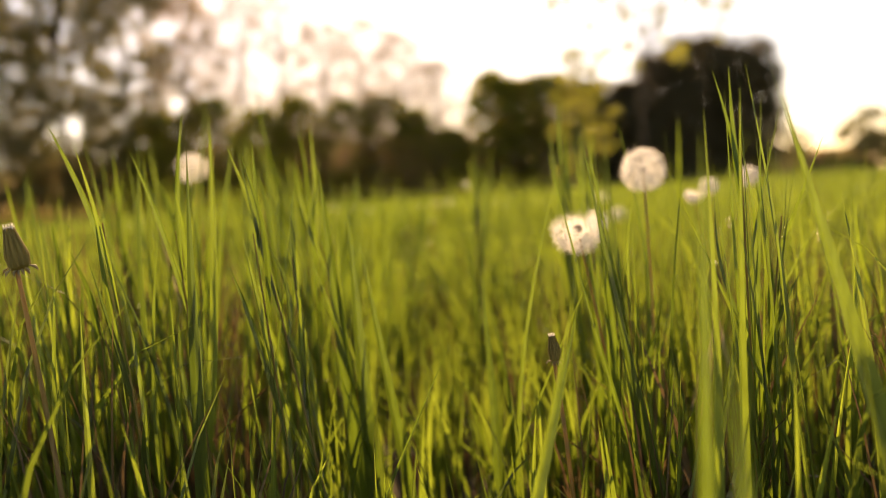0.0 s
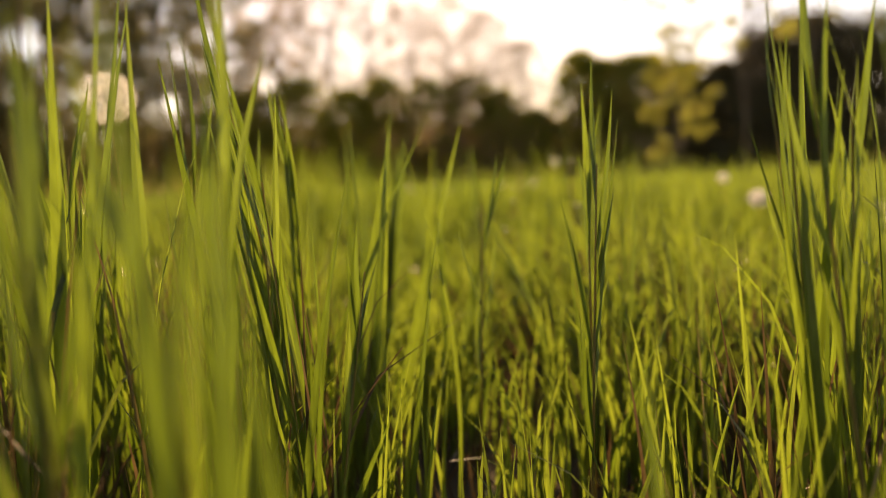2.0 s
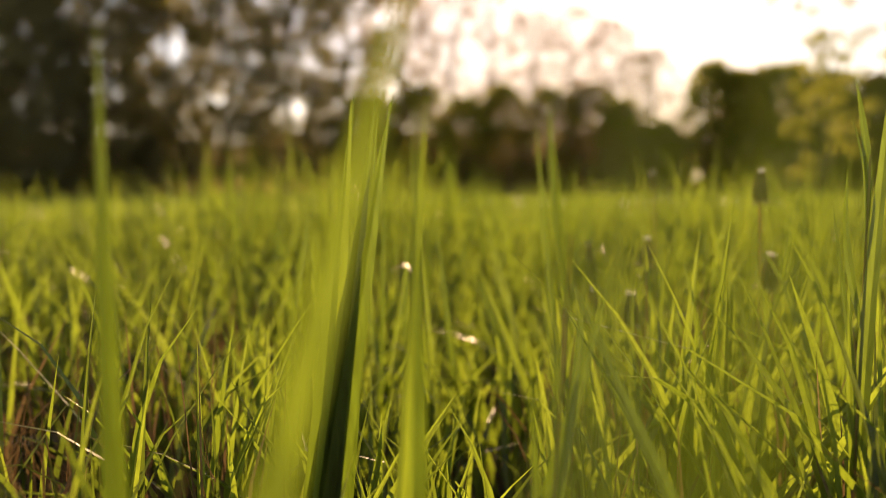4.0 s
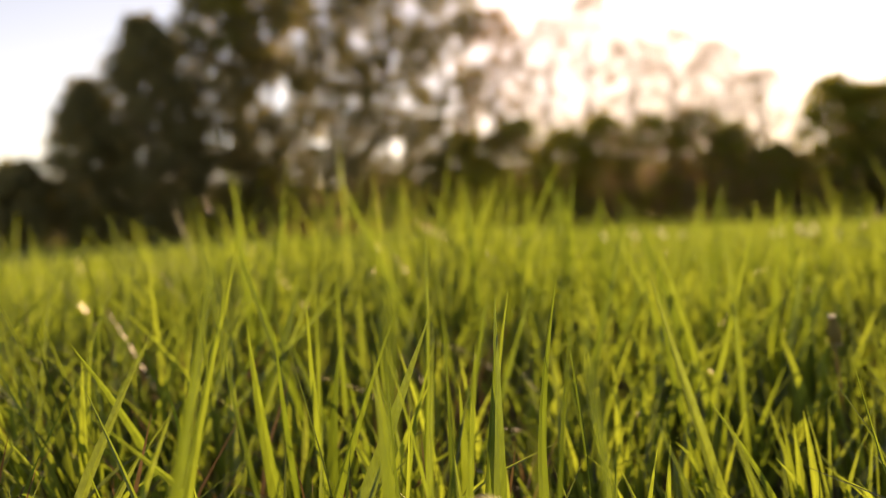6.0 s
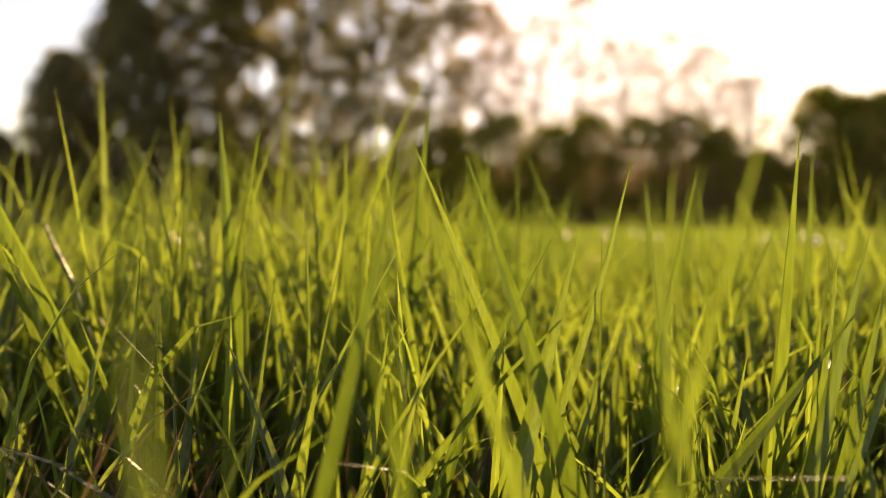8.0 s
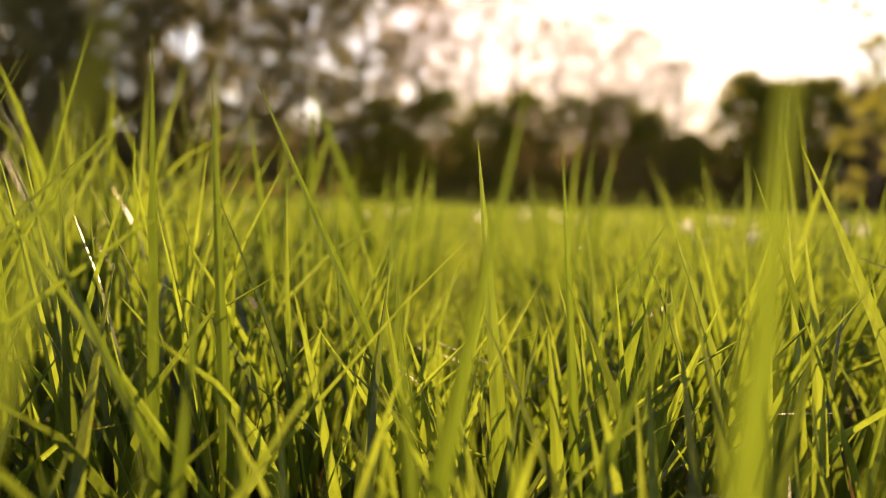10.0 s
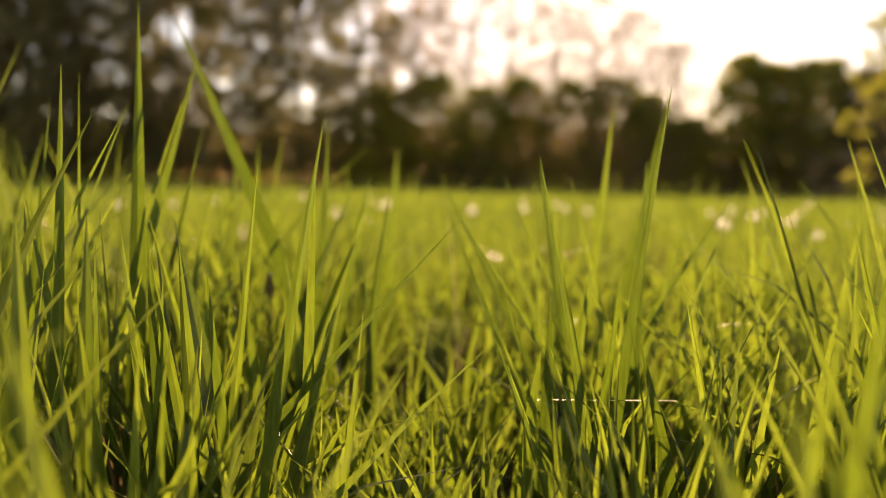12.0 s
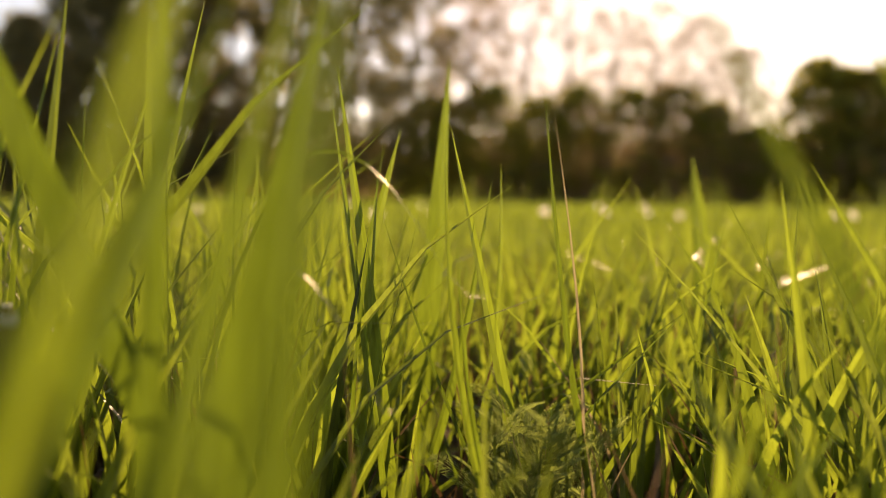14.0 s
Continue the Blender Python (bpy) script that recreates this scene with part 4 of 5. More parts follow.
# ---- dandelions ----
def seed_head_mesh(radius, count, gone, r, fine):
    """Parachutes of fine hairs on thin stalks round a centre; 'gone' is the direction in which seeds have blown off."""
    verts, faces = [], []
    for i in range(count):
        z = 1 - 2 * (i + 0.5) / count
        a = i * 2.39996 + r.normal(0, 0.08)
        q = math.sqrt(max(0, 1 - z * z))
        way = Vector((q * math.cos(a), q * math.sin(a), z + r.normal(0, 0.05))).normalized()
        if gone is not None and way.dot(gone) > 0.25 + r.normal(0, 0.12):
            continue
        if way.z < -0.93:
            continue
        u = way.cross(Vector((0.3, 0.2, 0.93))).normalized()
        v = way.cross(u)
        length = radius * r.uniform(0.62, 0.74)
        tip = way * length
        t = fine
        n = len(verts)
        verts += [tuple(way * radius * 0.16 + u * t), tuple(way * radius * 0.16 - u * t), tuple(tip - u * t), tuple(tip + u * t)]
        faces.append((n, n + 1, n + 2, n + 3))
        for k in range(24):
            w = 6.283 * k / 24 + r.uniform(-0.15, 0.15)
            out = u * math.cos(w) + v * math.sin(w)
            end = tip + out * radius * r.uniform(0.26, 0.42) + way * radius * r.uniform(0.04, 0.26)
            side = way.cross(out) * fine
            n = len(verts)
            verts += [tuple(tip - side), tuple(tip + side), tuple(end + side * 0.6), tuple(end - side * 0.6)]
            faces.append((n, n + 1, n + 2, n + 3))
    return verts, faces


def stem_points(foot, head, bow):
    f, h = Vector(foot), Vector(head)
    return [f.lerp(h, i / 8) + Vector((bow, bow * 0.4, 0)) * math.sin(math.pi * i / 8) for i in range(9)]


flower_rng = np.random.default_rng(5)


def ball(radius, stretch=1.0, rows=6, sides=10):
    v, f = tube([(0, 0, radius * stretch * -math.cos(math.pi * i / rows)) for i in range(rows + 1)], [max(0.0002, radius * math.sin(math.pi * i / rows)) for i in range(rows + 1)], sides)
    return v, f


def dandelion_clock(x, y, z, radius=0.022, count=84, gone=None, label="white dandelion seed head on a thin stem", bow=0.008):
    fx, fy = x + flower_rng.normal(0, 0.02), y + flower_rng.normal(0, 0.02)
    t = thing("dandelion_clock", (fx, fy, 0), label, "dandelion", "dandelion clocks")
    head = Vector((x - fx, y - fy, z))
    pts = stem_points((0, 0, -0.005), head - Vector((0, 0, radius * 0.12)), bow)
    v, f = tube(pts, [0.0014 - 0.0005 * i / 8 for i in range(9)], 8)
    part("stem", mesh_of("stem", v, f, stem_mat), t, "pale reddish green hollow stem")
    v, f = ball(radius * 0.17, 0.8)
    part("receptacle", mesh_of("receptacle", v, f, seed_mat), t).location = head
    v, f = seed_head_mesh(radius, count, gone, flower_rng, 0.00013 if radius > 0.0185 and y < 1.2 else 0.00022)
    fluff = part("seed_head", mesh_of("seed_head", v, f, fluff_mat, False), t, "white fluffy parachute seeds")
    fluff.location = head
    fluff["kind"] = "stuff"
    return t


def closed_dandelion(x, y, z, size=0.03, lean=0.0, label="closed brown-green dandelion bud with a pale tuft"):
    """A spent flower: bracts closed to a cone, a pale tuft at the top, small ones turned down at the base."""
    t = thing("dandelion_bud", (x - 0.5 * lean, y, 0), label, "dandelion", "closed dandelions")
    head = Vector((0.5 * lean, 0, z))
    v, f = tube(stem_points((0, 0, -0.005), head - Vector((0, 0, size * 0.5)), 0.004), [0.0018 - 0.0005 * i / 8 for i in range(9)], 8)
    part("stem", mesh_of("stem", v, f, stem_mat), t, "thin reddish stem")
    profile = [(-0.5, 0.08), (-0.46, 0.17), (-0.38, 0.225), (-0.22, 0.225), (0.0, 0.18), (0.22, 0.135), (0.38, 0.12), (0.46, 0.10)]
    v, f = tube([(0, 0, size * a) for a, _ in profile], [size * r for _, r in profile], 12)
    bud = part("bud", mesh_of("bud", v, f, bract_mat), t)
    bud.location = head
    bud.rotation_euler = (0, lean * 6, 0)
    v, f = tube([(size * 0.20, 0, -size * 0.42), (size * 0.215, 0, -size * 0.15), (size * 0.14, 0, size * 0.22), (size * 0.115, 0, size * 0.47)], [size * 0.025, size * 0.045, size * 0.035, size * 0.008], 5)
    bract_me = mesh_of("bract", v, f, bract_mat)
    v, f = tube([(size * 0.17, 0, -size * 0.44), (size * 0.27, 0, -size * 0.50), (size * 0.31, 0, -size * 0.60)], [size * 0.02, size * 0.035, size * 0.006], 4)
    turned_me = mesh_of("turned_bract", v, f, straw_mat)
    for k in range(11):
        part("bract", bract_me, bud).rotation_euler = (0, 0, 6.283 * k / 11)
        part("turned_bract", turned_me, bud, "small pale bract turned down").rotation_euler = (0, flower_rng.uniform(-0.25, 0.25), 6.283 * (k + 0.5) / 11)
    pieces = []
    for k in range(40):
        w, q = flower_rng.uniform(0, 6.283), size * 0.11 * math.sqrt(flower_rng.uniform(0, 1))
        c, s = math.cos(w) * q, math.sin(w) * q
        pieces.append(tube([(c, s, size * 0.42), (c * 1.15, s * 1.15, size * flower_rng.uniform(0.5, 0.58))], [size * 0.016, size * 0.006], 4))
    v, f = joined(pieces)
    part("pale_tuft", mesh_of("pale_tuft", v, f, fluff_mat), bud, "white tuft of hairs at the tip")["kind"] = "stuff"
    return t


dandelion_clock(0.186, 0.602, 0.342, 0.0215, 130, Vector((0.75, 0.1, 0.5)) * 0.32)
dandelion_clock(0.118, 0.555, 0.298, 0.0235, 110, Vector((-0.15, -0.10, 0.78)), "ragged white dandelion clock with some seeds gone", 0.004)
dandelion_clock(0.155, 0.681, 0.296, 0.019, 70, Vector((-0.3, 0.2, 0.9)), "ragged white dandelion clock with some seeds gone")
dandelion_clock(0.356, 0.954, 0.309, 0.013, 80, Vector((0.2, 0, 1)), "small ragged white dandelion seed head")
dandelion_clock(0.416, 1.056, 0.318, 0.014, 80)
dandelion_clock(0.476, 1.056, 0.329, 0.017, 100)
dandelion_clock(-0.326, 0.947, 0.390, 0.0235)
dandelion_clock(0.529, 2.061, 0.238, 0.022, 110)
dandelion_clock(0.651, 2.792, 0.277, 0.018, 90)
dandelion_clock(0.127, 3.336, 0.367, 0.018, 90)
dandelion_clock(-0.093, 3.395, 0.283, 0.008, 70)
for k in range(28):
    px, py = flower_rng.uniform(-3.2, 0.9), flower_rng.uniform(4.7, 7.4)
    dandelion_clock(px, py, flower_rng.uniform(0.21, 0.27), flower_rng.uniform(0.014, 0.020), 50)

closed_dandelion(0.093, 1.779, 0.323, 0.032, 0.00)
closed_dandelion(-0.021, 1.847, 0.247, 0.032, 0.01)
closed_dandelion(-0.035, 1.727, 0.197, 0.034, 0.00)
closed_dandelion(-0.127, 2.388, 0.202, 0.030, -0.02)
closed_dandelion(0.105, 1.777, 0.234, 0.036, 0.00)
closed_dandelion(-0.012, 2.328, 0.340, 0.026, 0.00)
closed_dandelion(-0.250, 0.420, 0.317, 0.027, -0.03)
closed_dandelion(-0.296, 0.681, 0.230, 0.024, 0.03)
dry_bud = closed_dandelion(0.248, 0.612, 0.244, 0.024, 0.00, "closed brown dandelion bud above drooping dry leaves")
for reach, drop, top in ((-0.030, -0.085, 0.205), (-0.022, -0.10, 0.20), (0.012, -0.06, 0.215)):
    v, f = blade_mesh(reach, -0.004, drop, 0.006, tuft_rng, 0.004, 0.0)
    part("dry_leaf", mesh_of("dry_leaf", v, f, straw_mat, False), dry_bud, "pale withered leaf hanging from the stem").location = (0, 0, top)
closed_dandelion(0.079, 0.455, 0.226, 0.018, -0.02, "dark withered dandelion bud leaning in the grass")
closed_dandelion(-0.070, 3.526, 0.269, 0.030, 0.02)
closed_dandelion(-0.097, 2.083, 0.154, 0.030, 0.00)
closed_dandelion(-0.686, 3.523, 0.235, 0.022, 0.00)
closed_dandelion(-0.566, 3.712, 0.112, 0.016, 0.00)
closed_dandelion(-0.795, 3.600, 0.223, 0.018, 0.00)


# ---- feathery yarrow low in the grass ----
def sliver(p, e, half):
    """A flat pointed leaflet from p to e."""
    p, e = Vector(p), Vector(e)
    way = (e - p).normalized()
    side = way.cross(Vector((0.3, 0.8, 0.5))).normalized() * half
    mid = p.lerp(e, 0.45)
    return [tuple(p), tuple(mid + side), tuple(e), tuple(mid - side)], [(0, 1, 2, 3)]


def feather_leaf(length, r):
    """A yarrow leaf: a midrib with rows of finely cut leaflets."""
    pieces = []
    a, b, c = Vector((0, 0, 0)), Vector((length * 0.12, 0, length * 0.55)), Vector((length * 0.38, 0, length * 0.95))
    for i in range(6):
        s, e = i / 6, (i + 1.15) / 6
        pieces.append(sliver(a.lerp(b, s).lerp(b.lerp(c, s), s), a.lerp(b, min(e, 1)).lerp(b.lerp(c, min(e, 1)), min(e, 1)), 0.0012))
    for i in range(26):
        s = 0.12 + 0.88 * i / 26
        p = a.lerp(b, s).lerp(b.lerp(c, s), s)
        reach = length * 0.20 * math.sin(math.pi * min(1, s * 0.88 + 0.1))
        for side in (-1, 1):
            e = p + Vector((0.15 * reach + r.normal(0, 0.001), side * reach, 0.35 * reach + r.normal(0, 0.001)))
            pieces.append(sliver(p, e, 0.0007))
            for j in range(3):
                q = p.lerp(e, 0.35 + 0.27 * j)
                for d in (-1, 1):
                    pieces.append(sliver(q, q + Vector((d * reach * 0.22, side * reach * 0.16, reach * 0.20 + r.normal(0, 0.0008))), 0.0008))
    return joined(pieces)


fern_rng = np.random.default_rng(21)
v, f = feather_leaf(0.10, fern_rng)
leaf_me = mesh_of("feather_leaf", v, f, fern_mat)


def yarrow(x, y, leaves, spread):
    t = thing("yarrow_plant", (x, y, 0), "low feathery green yarrow leaves among grass", "yarrow", "yarrow plants")
    stems = []
    for k in range(6):
        a, q = 6.283 * k / 6 + fern_rng.uniform(-0.4, 0.4), spread * fern_rng.uniform(0.2, 1.0)
        foot, top = Vector((math.cos(a) * q * 0.5, math.sin(a) * q * 0.5, -0.005)), Vector((math.cos(a) * q * 1.3, math.sin(a) * q * 1.3, fern_rng.uniform(0.11, 0.165)))
        v, f = tube([foot, foot.lerp(top, 0.5), top], [0.0014, 0.0012, 0.0007], 6)
        part("stem", mesh_of("stem", v, f, fern_mat), t)
        stems.append((foot, top))
    for k in range(leaves):
        ob = part("feather_leaf", leaf_me, t)
        foot, top = stems[k % 6]
        p = foot.lerp(top, fern_rng.uniform(0.15, 1.0))
        ob.matrix_basis = pose(p.x, p.y, p.z, fern_rng.uniform(-15, 15), fern_rng.uniform(0, 45), fern_rng.uniform(0, 360)) @ Matrix.Scale(fern_rng.uniform(0.2, 0.42), 4)


yarrow(-0.588, 3.765, 110, 0.026)
yarrow(-0.572, 3.800, 80, 0.028)
yarrow(-0.600, 3.830, 50, 0.03)


# ---- dry stalks and curled leaves ----
tuft(-0.55, 3.93, (0, 0, 0.10, 0.02, 0.125, 0.005), mat=straw_mat)
tuft(-0.558, 3.779, (0, 0, -0.016, -0.007, 0.339, 0.0022, 0.014, 0.39), mat=straw_mat)
tuft(-0.22, 0.66, (0, 0, -0.05, 0.02, 0.33, 0.004), mat=straw_mat)
tuft(0.14, 0.78, (0, 0, 0.05, 0.0, 0.20, 0.004), mat=straw_mat)


def curled_leaf(x, y, z, size):
    """A withered leaf tip rolled over on itself."""
    verts, faces = [], []
    for i in range(15):
        a = i / 14 * 2.6
        r = size * (0.5 - 0.018 * i)
        c = (math.cos(a) * r, 0, math.sin(a) * r)
        hw = size * 0.28 * math.sin(math.pi * (i + 1) / 16)
        verts += [(c[0], -hw, c[2]), (c[0], hw, c[2])]
    faces = [(2 * i, 2 * i + 1, 2 * i + 3, 2 * i + 2) for i in range(14)]
    t = thing("withered_leaf", (x, y, 0), "pale withered leaf curled over on its stalk", "leaf")
    sv, sf = tube([(0, 0, -0.005), (0.004, 0.0, z * 0.5), (size * 0.44, 0, z * 0.85), (size * 0.49, 0, z + 0.001)], [0.0012, 0.001, 0.0008, 0.0008], 6)
    part("stalk", mesh_of("stalk", sv, sf, blade_mat), t)
    part("curl", mesh_of("curl", verts, faces, straw_mat), t).location = (0, 0, z)


curled_leaf(-0.286, 1.727, 0.226, 0.032)


def bent_blade(x, y, height, reach, turn, width):
    """A long blade that rises, arches over and hangs."""
    t = thing("arching_grass", (x, y, 0), "long grass blade arching over to one side", "grass tuft", "tall grass tufts")
    verts, n = [], 18
    for i in range(n + 1):
        s = i / n
        out, z = reach * s ** 1.5, height * math.sin(min(2.25, 2.45 * s)) - 0.004
        half = 0.5 * width * min(1, 0.5 + 1.5 * s) * max(1 - s ** 3, 0.04)
        verts += [(out, -half, z), (out, 0, z - half * 0.4), (out, half, z)]
    faces = [(i * 3 + c, i * 3 + c + 1, i * 3 + c + 4, i * 3 + c + 3) for i in range(n) for c in range(2)]
    ob = part("blade", mesh_of("blade", verts, faces, blade_mat), t)
    ob.matrix_basis = pose(0, 0, 0, 0, 0, turn)


bent_blade(-0.733, 3.630, 0.312, 0.165, 22.5, 0.008)
bent_blade(-0.690, 3.590, 0.262, 0.10, 20, 0.006)


# ---- trees and bushes at the meadow's edge ----
tree_rng = np.random.default_rng(33)


def leaf_cloud(centres, radii, per, size, r):
    """Small pointed leaves scattered round many twig ends."""
    c = np.repeat(np.asarray(centres), per, axis=0)
    q = np.repeat(np.asarray(radii), per)
    n = len(c)
    way = r.normal(0, 1, (n, 3))
    way /= np.linalg.norm(way, axis=1)[:, None]
    p = c + way * (q * r.uniform(0, 1, n) ** 0.7)[:, None] * np.array([1, 1, 0.8])
    p[:, 2] = np.maximum(p[:, 2], 0.12)
    u = r.normal(0, 1, (n, 3))
    u /= np.linalg.norm(u, axis=1)[:, None]
    k = r.normal(0, 1, (n, 3))
    v = np.cross(u, k)
    v /= np.linalg.norm(v, axis=1)[:, None] + 1e-9
    s = (size * r.uniform(0.6, 1.35, n))[:, None]
    verts = np.stack([p - u * s, p + v * s * 0.55, p + u * s, p - v * s * 0.55], 1).reshape(-1, 3)
    return verts, np.arange(n * 4).reshape(-1, 4)


def polar(az, dist):
    return math.sin(radians(az)) * dist, 0.6 + math.cos(radians(az)) * dist


def woody(name, az, dist, height, half_width, crown_from, mat, label, category, clumps=70, per=220, size=0.17, clump=1.0, limbs=8, trunk=0.18, group="", top_power=0.5, holes=(), fresh=0.0):
    """A tree or bush: tapered trunk, limbs reaching to the clumps, and a crown of leaf clumps with gaps between them.
    holes: (degrees, height, radius) of gaps through the crown; fresh: the share of clumps in young yellow-green leaf,
    which also imitates lit foliage."""
    r = tree_rng
    x, y = polar(az, dist)
    t = thing(name, (x, y, 0), label, category, group)
    bole = [(r.normal(0, 0.03) * i, r.normal(0, 0.03) * i, height * 0.86 * i / 7 - 0.05) for i in range(8)]
    v, f = tube(bole, [trunk * (1 - 0.11 * i) for i in range(8)], 9)
    part("trunk", mesh_of("trunk", v, f, bark_mat), t)
    across = Vector((math.cos(radians(az)), -math.sin(radians(az)), 0))
    centres, radii = [], []
    for _ in range(clumps):
        s = r.uniform(0, 1)
        z = crown_from + (height - crown_from) * s
        q = half_width * max(0.12, math.sin(math.pi * (0.16 + 0.80 * s))) ** top_power
        a, e = r.uniform(0, 6.283), math.sqrt(r.uniform(0.05, 1))
        c = Vector((math.cos(a) * q * e, math.sin(a) * q * e * 0.8, z - clump * 0.6 * s))
        size_here = clump * r.uniform(0.5, 1.25)
        gap = [math.hypot(c.dot(across) - (h_az - az) * dist * 0.01745, c.z - h_z) < h_r + size_here * 0.4 for h_az, h_z, h_r in holes]
        if any(gap):
            continue
        centres.append(tuple(c))
        radii.append(size_here)
    for i in range(limbs):
        c = Vector(centres[(i * 5) % len(centres)])
        z0 = max(0.25, min(c.z * 0.55, height * 0.7))
        a = Vector((0, 0, z0))
        mid = a.lerp(c, 0.5) + Vector((0, 0, 0.036 * height))
        v, f = tube([a, mid, c], [trunk * 0.42, trunk * 0.26, trunk * 0.08], 6)
        part("limb", mesh_of("limb", v, f, bark_mat), t)
    young = int(len(centres) * fresh)
    order = sorted(range(len(centres)), key=lambda i: (centres[i][0] * x + centres[i][1] * y) / dist - 0.4 * centres[i][2] + r.uniform(0, 3))
    centres, radii = [centres[i] for i in order], [radii[i] for i in order]        # young leaf on the open side and the tops, its colour also imitating sunlight
    if young:
        v, f = leaf_cloud(centres[:young], [q * 0.8 for q in radii[:young]], per, size, r)
        part("young_crown", mesh_of("young_crown", v, f, spring_leaf_mat, False), t, "fresh yellow-green leaves, also standing in for sunlit foliage")
    v, f = leaf_cloud(centres[young:], radii[young:], per, size, r)
    part("crown", mesh_of("crown", v, f, mat, False), t)
    return t


DENSE = "broad dark-green deciduous tree at the meadow's edge"
AIRY = "tall airy tree with gaps of sky between its branches"
BUSH = "rounded brown-green bush in the hedgerow"
THIN = "thin bare-branched tree against the bright sky"
GAPS = ((-37.2, 8.6, 0.8), (-28.0, 5.2, 0.4), (-30.5, 11.6, 0.5), (-24.5, 9.2, 0.5), (-33.0, 14.5, 0.6), (-20.6, 6.6, 0.4), (-34.0, 5.8, 0.3), (-26.2, 13.5, 0.6), (-21.0, 11.0, 0.6), (-31.5, 8.0, 0.3), (-44.0, 10.0, 0.3), (-27.0, 8.2, 0.3), (-35.5, 12.0, 0.4))
# the broad tree and its airy neighbours
woody("broad_tree", -55.2, 43, 5.0, 1.8, 0.2, leaf_mat, DENSE, "tree", 300, 28, 0.15, 0.7)
woody("broad_tree", -50.6, 43, 9.4, 2.6, 0.3, leaf_mat, DENSE, "tree", 800, 24, 0.14, 0.65, holes=GAPS, top_power=0.8)
woody("broad_tree", -46.6, 42, 12.8, 3.3, 0.4, leaf_mat, DENSE, "tree", 1300, 22, 0.14, 0.65, holes=GAPS, top_power=0.8)
woody("broad_tree", -41.4, 43, 17.0, 3.6, 0.4, leaf_mat, DENSE, "tree", 1500, 21, 0.14, 0.65, holes=GAPS, fresh=0.05, top_power=0.8)
woody("airy_tree", -37.4, 44, 18.0, 3.2, 1.2, leaf_mat, AIRY, "tree", 1200, 20, 0.13, 0.6, 12, holes=GAPS, fresh=0.06)
woody("airy_tree", -33.4, 42, 18.6, 3.6, 1.2, leaf_mat, AIRY, "tree", 1300, 20, 0.125, 0.6, 14, holes=GAPS)
woody("airy_tree", -28.6, 42, 18.8, 3.6, 1.0, leaf_mat, AIRY, "tree", 1250, 20, 0.125, 0.6, 14, holes=GAPS)
woody("airy_tree", -24.0, 43, 17.0, 3.2, 1.4, leaf_mat, AIRY, "tree", 950, 20, 0.12, 0.6, 14, holes=GAPS)
woody("airy_tree", -19.8, 44, 14.0, 3.0, 2.0, brown_leaf_mat, AIRY, "tree", 560, 20, 0.11, 0.65, 14, holes=GAPS)
# thin young trees against the sun
for az, hh, hw, nn in ((-15.6, 13.0, 1.8, 20), (-12.4, 14.0, 2.4, 40), (-9.2, 11.6, 2.2, 34), (-5.8, 11.4, 2.4, 34), (-2.9, 10.6, 2.0, 30), (0.2, 8.8, 1.6, 22)):
    woody("slender_tree", az, 52, hh * 1.22, hw * 1.9, 2.6, twig_mat, THIN, "tree", nn * 12, 40, 0.062, 0.8, 30, 0.11, "slender trees", 0.8)
# hedgerow bushes
for az, hh, hw, mm, ff in ((-22.6, 6.3, 2.3, spring_leaf_mat, 0), (-18.2, 7.0, 2.4, leaf_mat, 0.6), (-14.4, 6.3, 2.0, leaf_mat, 0.5), (-11.4, 6.9, 1.8, brown_leaf_mat, 0.45), (-7.8, 6.7, 2.2, brown_leaf_mat, 0.4), (-4.6, 6.8, 2.0, brown_leaf_mat, 0.3), (-1.9, 5.9, 1.6, brown_leaf_mat, 0.35), (1.0, 4.6, 1.5, brown_leaf_mat, 0.5), (4.6, 7.7, 2.0, leaf_mat, 0.5), (6.6, 7.2, 2.2, brown_leaf_mat, 0.45), (9.2, 7.4, 2.4, leaf_mat, 0.35), (12.4, 6.7, 2.2, dark_leaf_mat, 0), (15.4, 6.4, 1.7, dark_leaf_mat, 0)):
    woody("hedgerow_bush", az, 42, hh, hw, 0.2, mm, BUSH if mm is not spring_leaf_mat else "rounded yellow-green bush in the hedgerow", "bush", 620, 14 if az > 3 else 9, 0.135, 0.62, 6, 0.08, "hedgerow bushes", 0.55, (), ff)
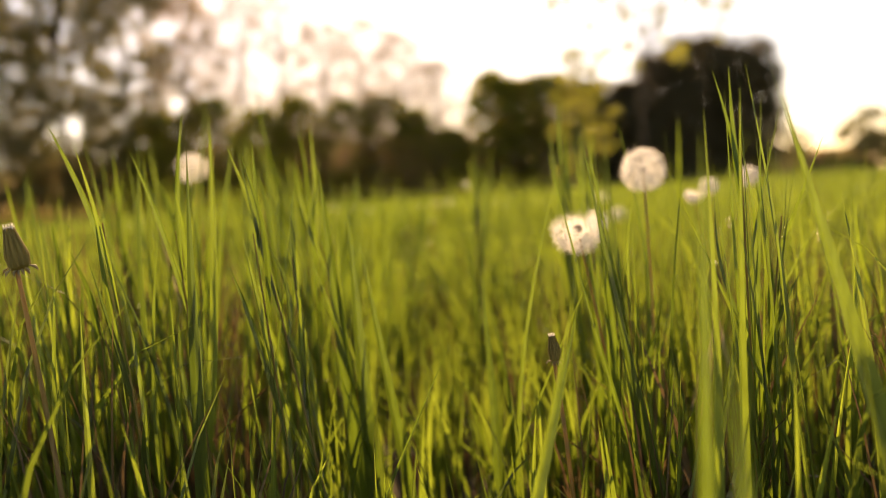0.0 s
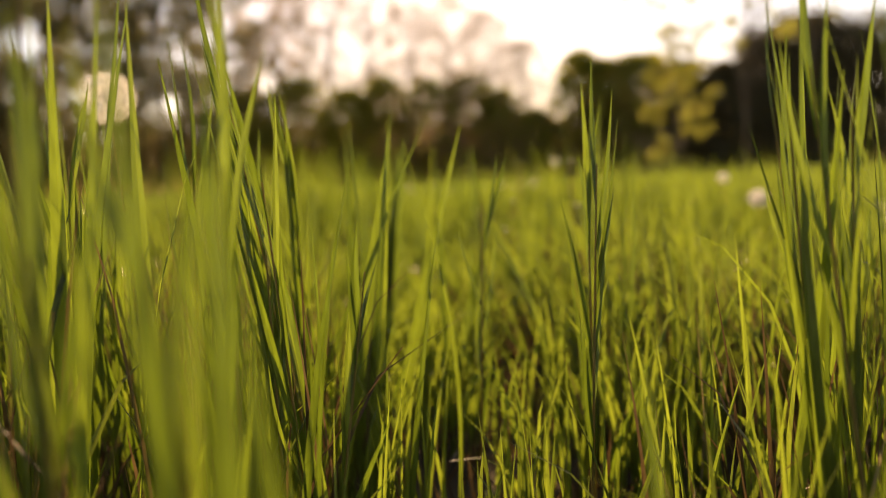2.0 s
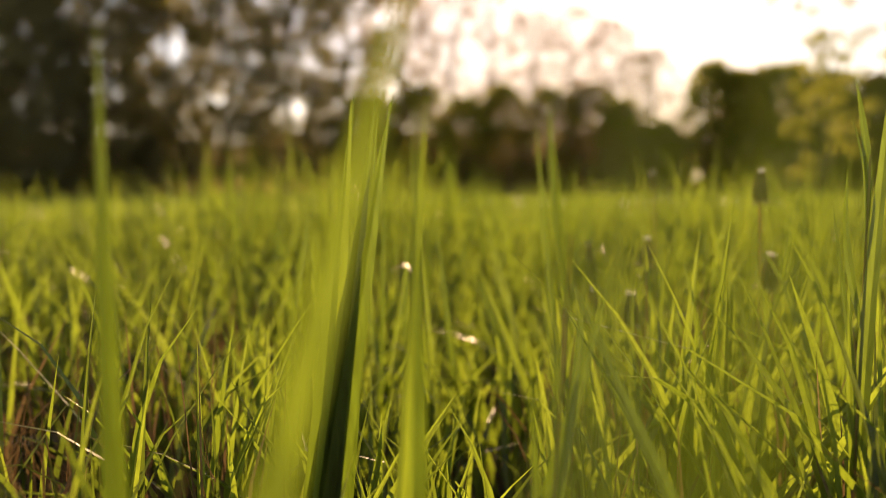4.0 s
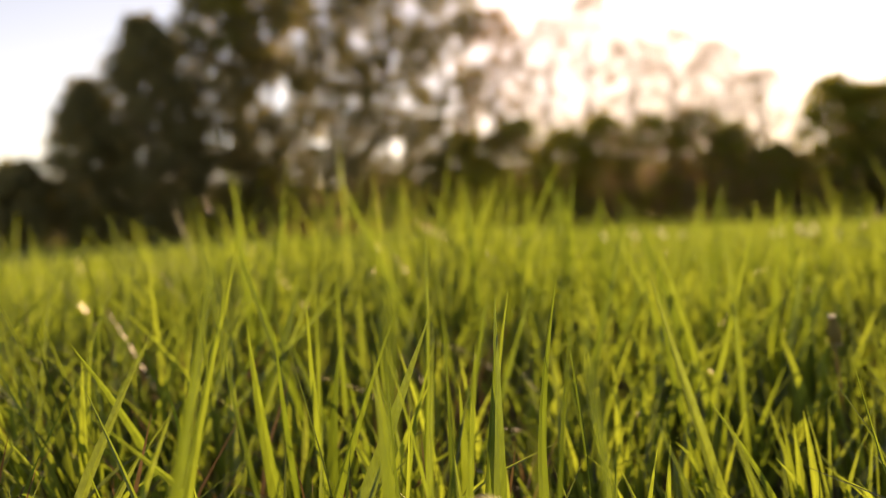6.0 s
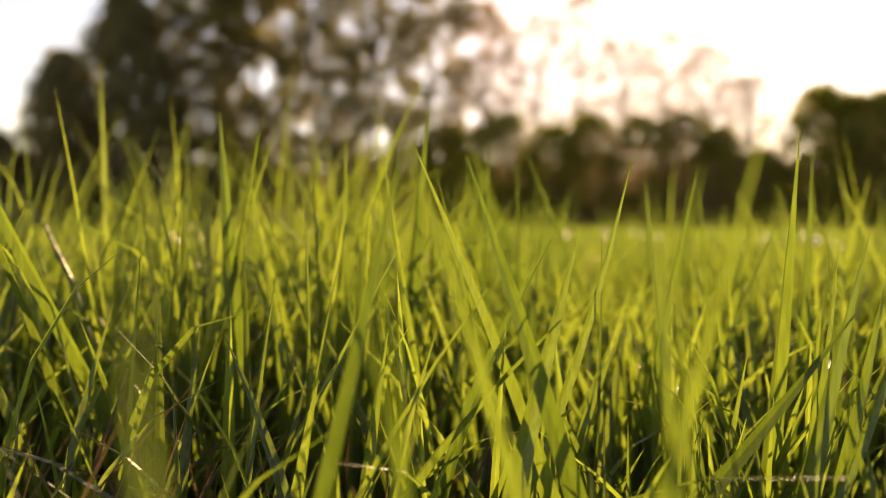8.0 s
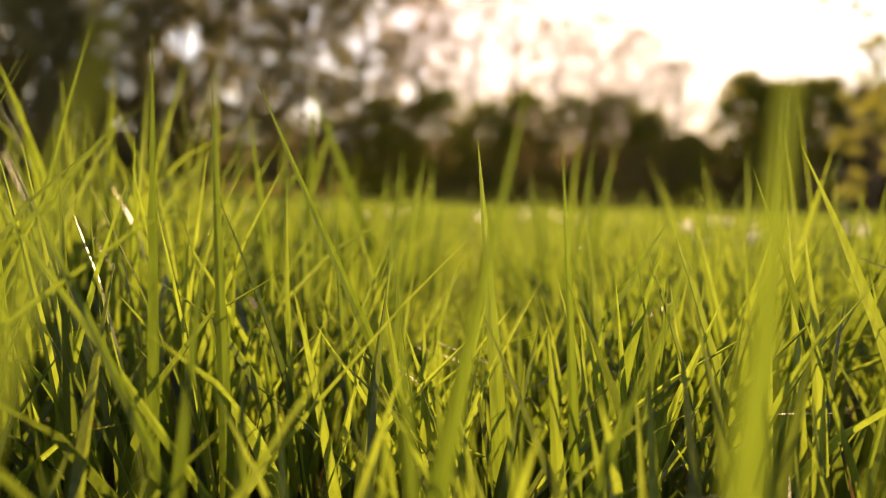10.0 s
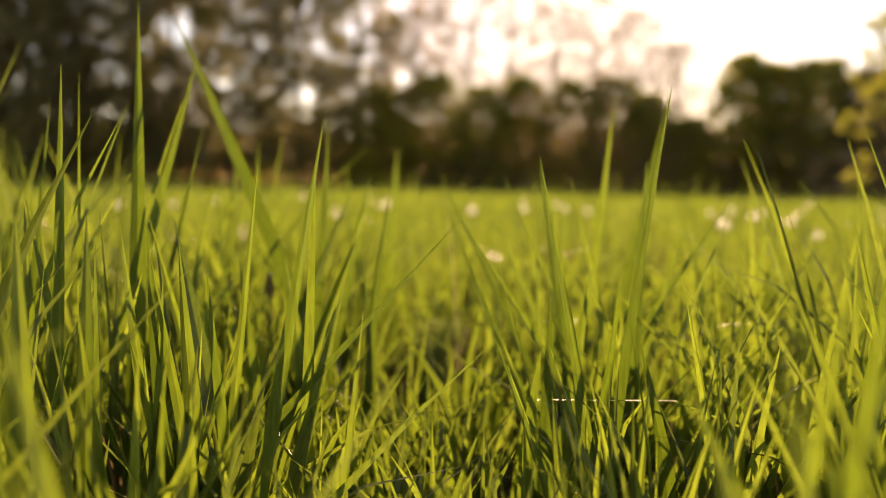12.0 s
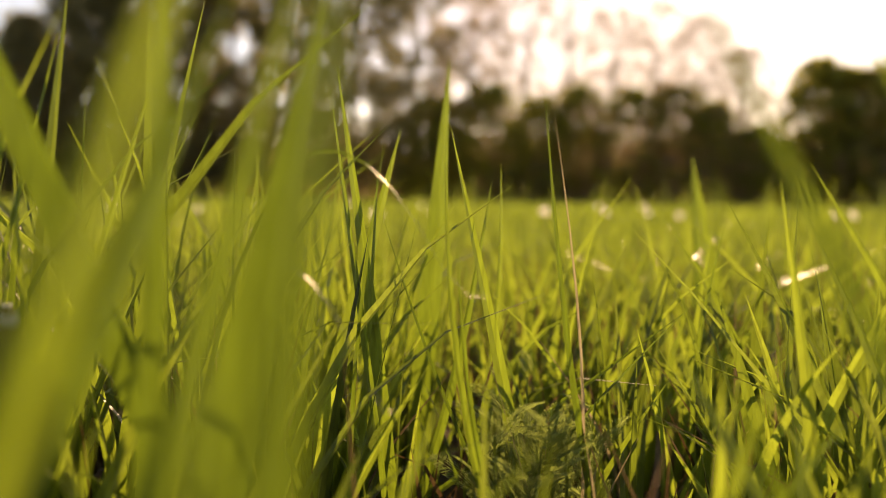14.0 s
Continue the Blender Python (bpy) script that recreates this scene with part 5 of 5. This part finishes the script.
# low growth that closes the hedge at its foot
for k in range(25):
    az = -57 + 3.45 * k
    woody("low_bush", az, 44.3 + 1.0 * math.sin(k * 2.1), 3.4 + 0.6 * math.sin(k * 1.7), 2.1, 0.1, brown_leaf_mat if -38 < az < 14 else leaf_mat, "low dark bush closing the hedgerow's foot", "bush", 70, 20, 0.16, 0.85, 4, 0.06, "low bushes", 0.3)
# a second row of bushes, added well behind to dim sky leaking through
for k in range(24):
    az = -58.5 + 3.3 * k
    woody("sky_dimming_bush", az, 57.6 + 1.6 * math.sin(k * 1.3), (5.6 if az > -24 else 5.0) + 0.6 * math.sin(k * 2.3), 3.0, 0.05, brown_leaf_mat if -16 < az < 0 else leaf_mat, "brown-green bush added behind the hedge to dim the sky showing through", "bush", 120, 28, 0.19, 1.1, 4, 0.08, "back bushes", 0.25)
# the tall dark evergreen, and what stands before and beside it
for az, hh, hw in ((18.3, 8.0, 1.7), (20.9, 8.6, 2.0), (24.0, 8.1, 1.9)):
    woody("evergreen_tree", az, 42, hh, hw, 0.1, dark_leaf_mat, "dense dark evergreen with an even rounded top", "tree", 300, 34, 0.15, 0.8, 6, 0.18, "evergreens", 0.15)
woody("young_birch", 17.0, 19.6, 7.6, 3.4, 3.6, spring_leaf_mat, "young tree with sparse yellow-green spring leaves", "tree", 70, 40, 0.06, 0.26, 26, 0.05)
woody("young_birch", 12.0, 19.6, 4.3, 0.95, 0.7, spring_leaf_mat, "young tree with sparse yellow-green spring leaves", "tree", 56, 44, 0.06, 0.2, 12, 0.035)
woody("small_bush", 10.4, 38, 2.5, 1.4, 0.1, brown_leaf_mat, "small reddish-brown bush before the hedgerow", "bush", 26, 70, 0.12, 0.45, 5, 0.05)
for az in (32.5, 37.0, 42.0):
    woody("distant_bush", az, 59, 4.7, 2.9, 0.1, leaf_mat, "distant hazy green bush beyond the field", "bush", 40, 80, 0.2, 0.8, 4, 0.1, "distant bushes")
for az in (27.6, 30.0, 35.0):
    woody("distant_bush", az, 60, 2.0, 2.4, 0.05, brown_leaf_mat, "low brownish distant bush beyond the field", "bush", 36, 60, 0.2, 0.7, 4, 0.08, "distant bushes")
for az in (-60, -63, -68):
    woody("distant_bush", az, 52, 4.6, 2.9, 0.1, leaf_mat, "distant hazy green bush beyond the field", "bush", 40, 80, 0.2, 0.8, 4, 0.1, "distant bushes")
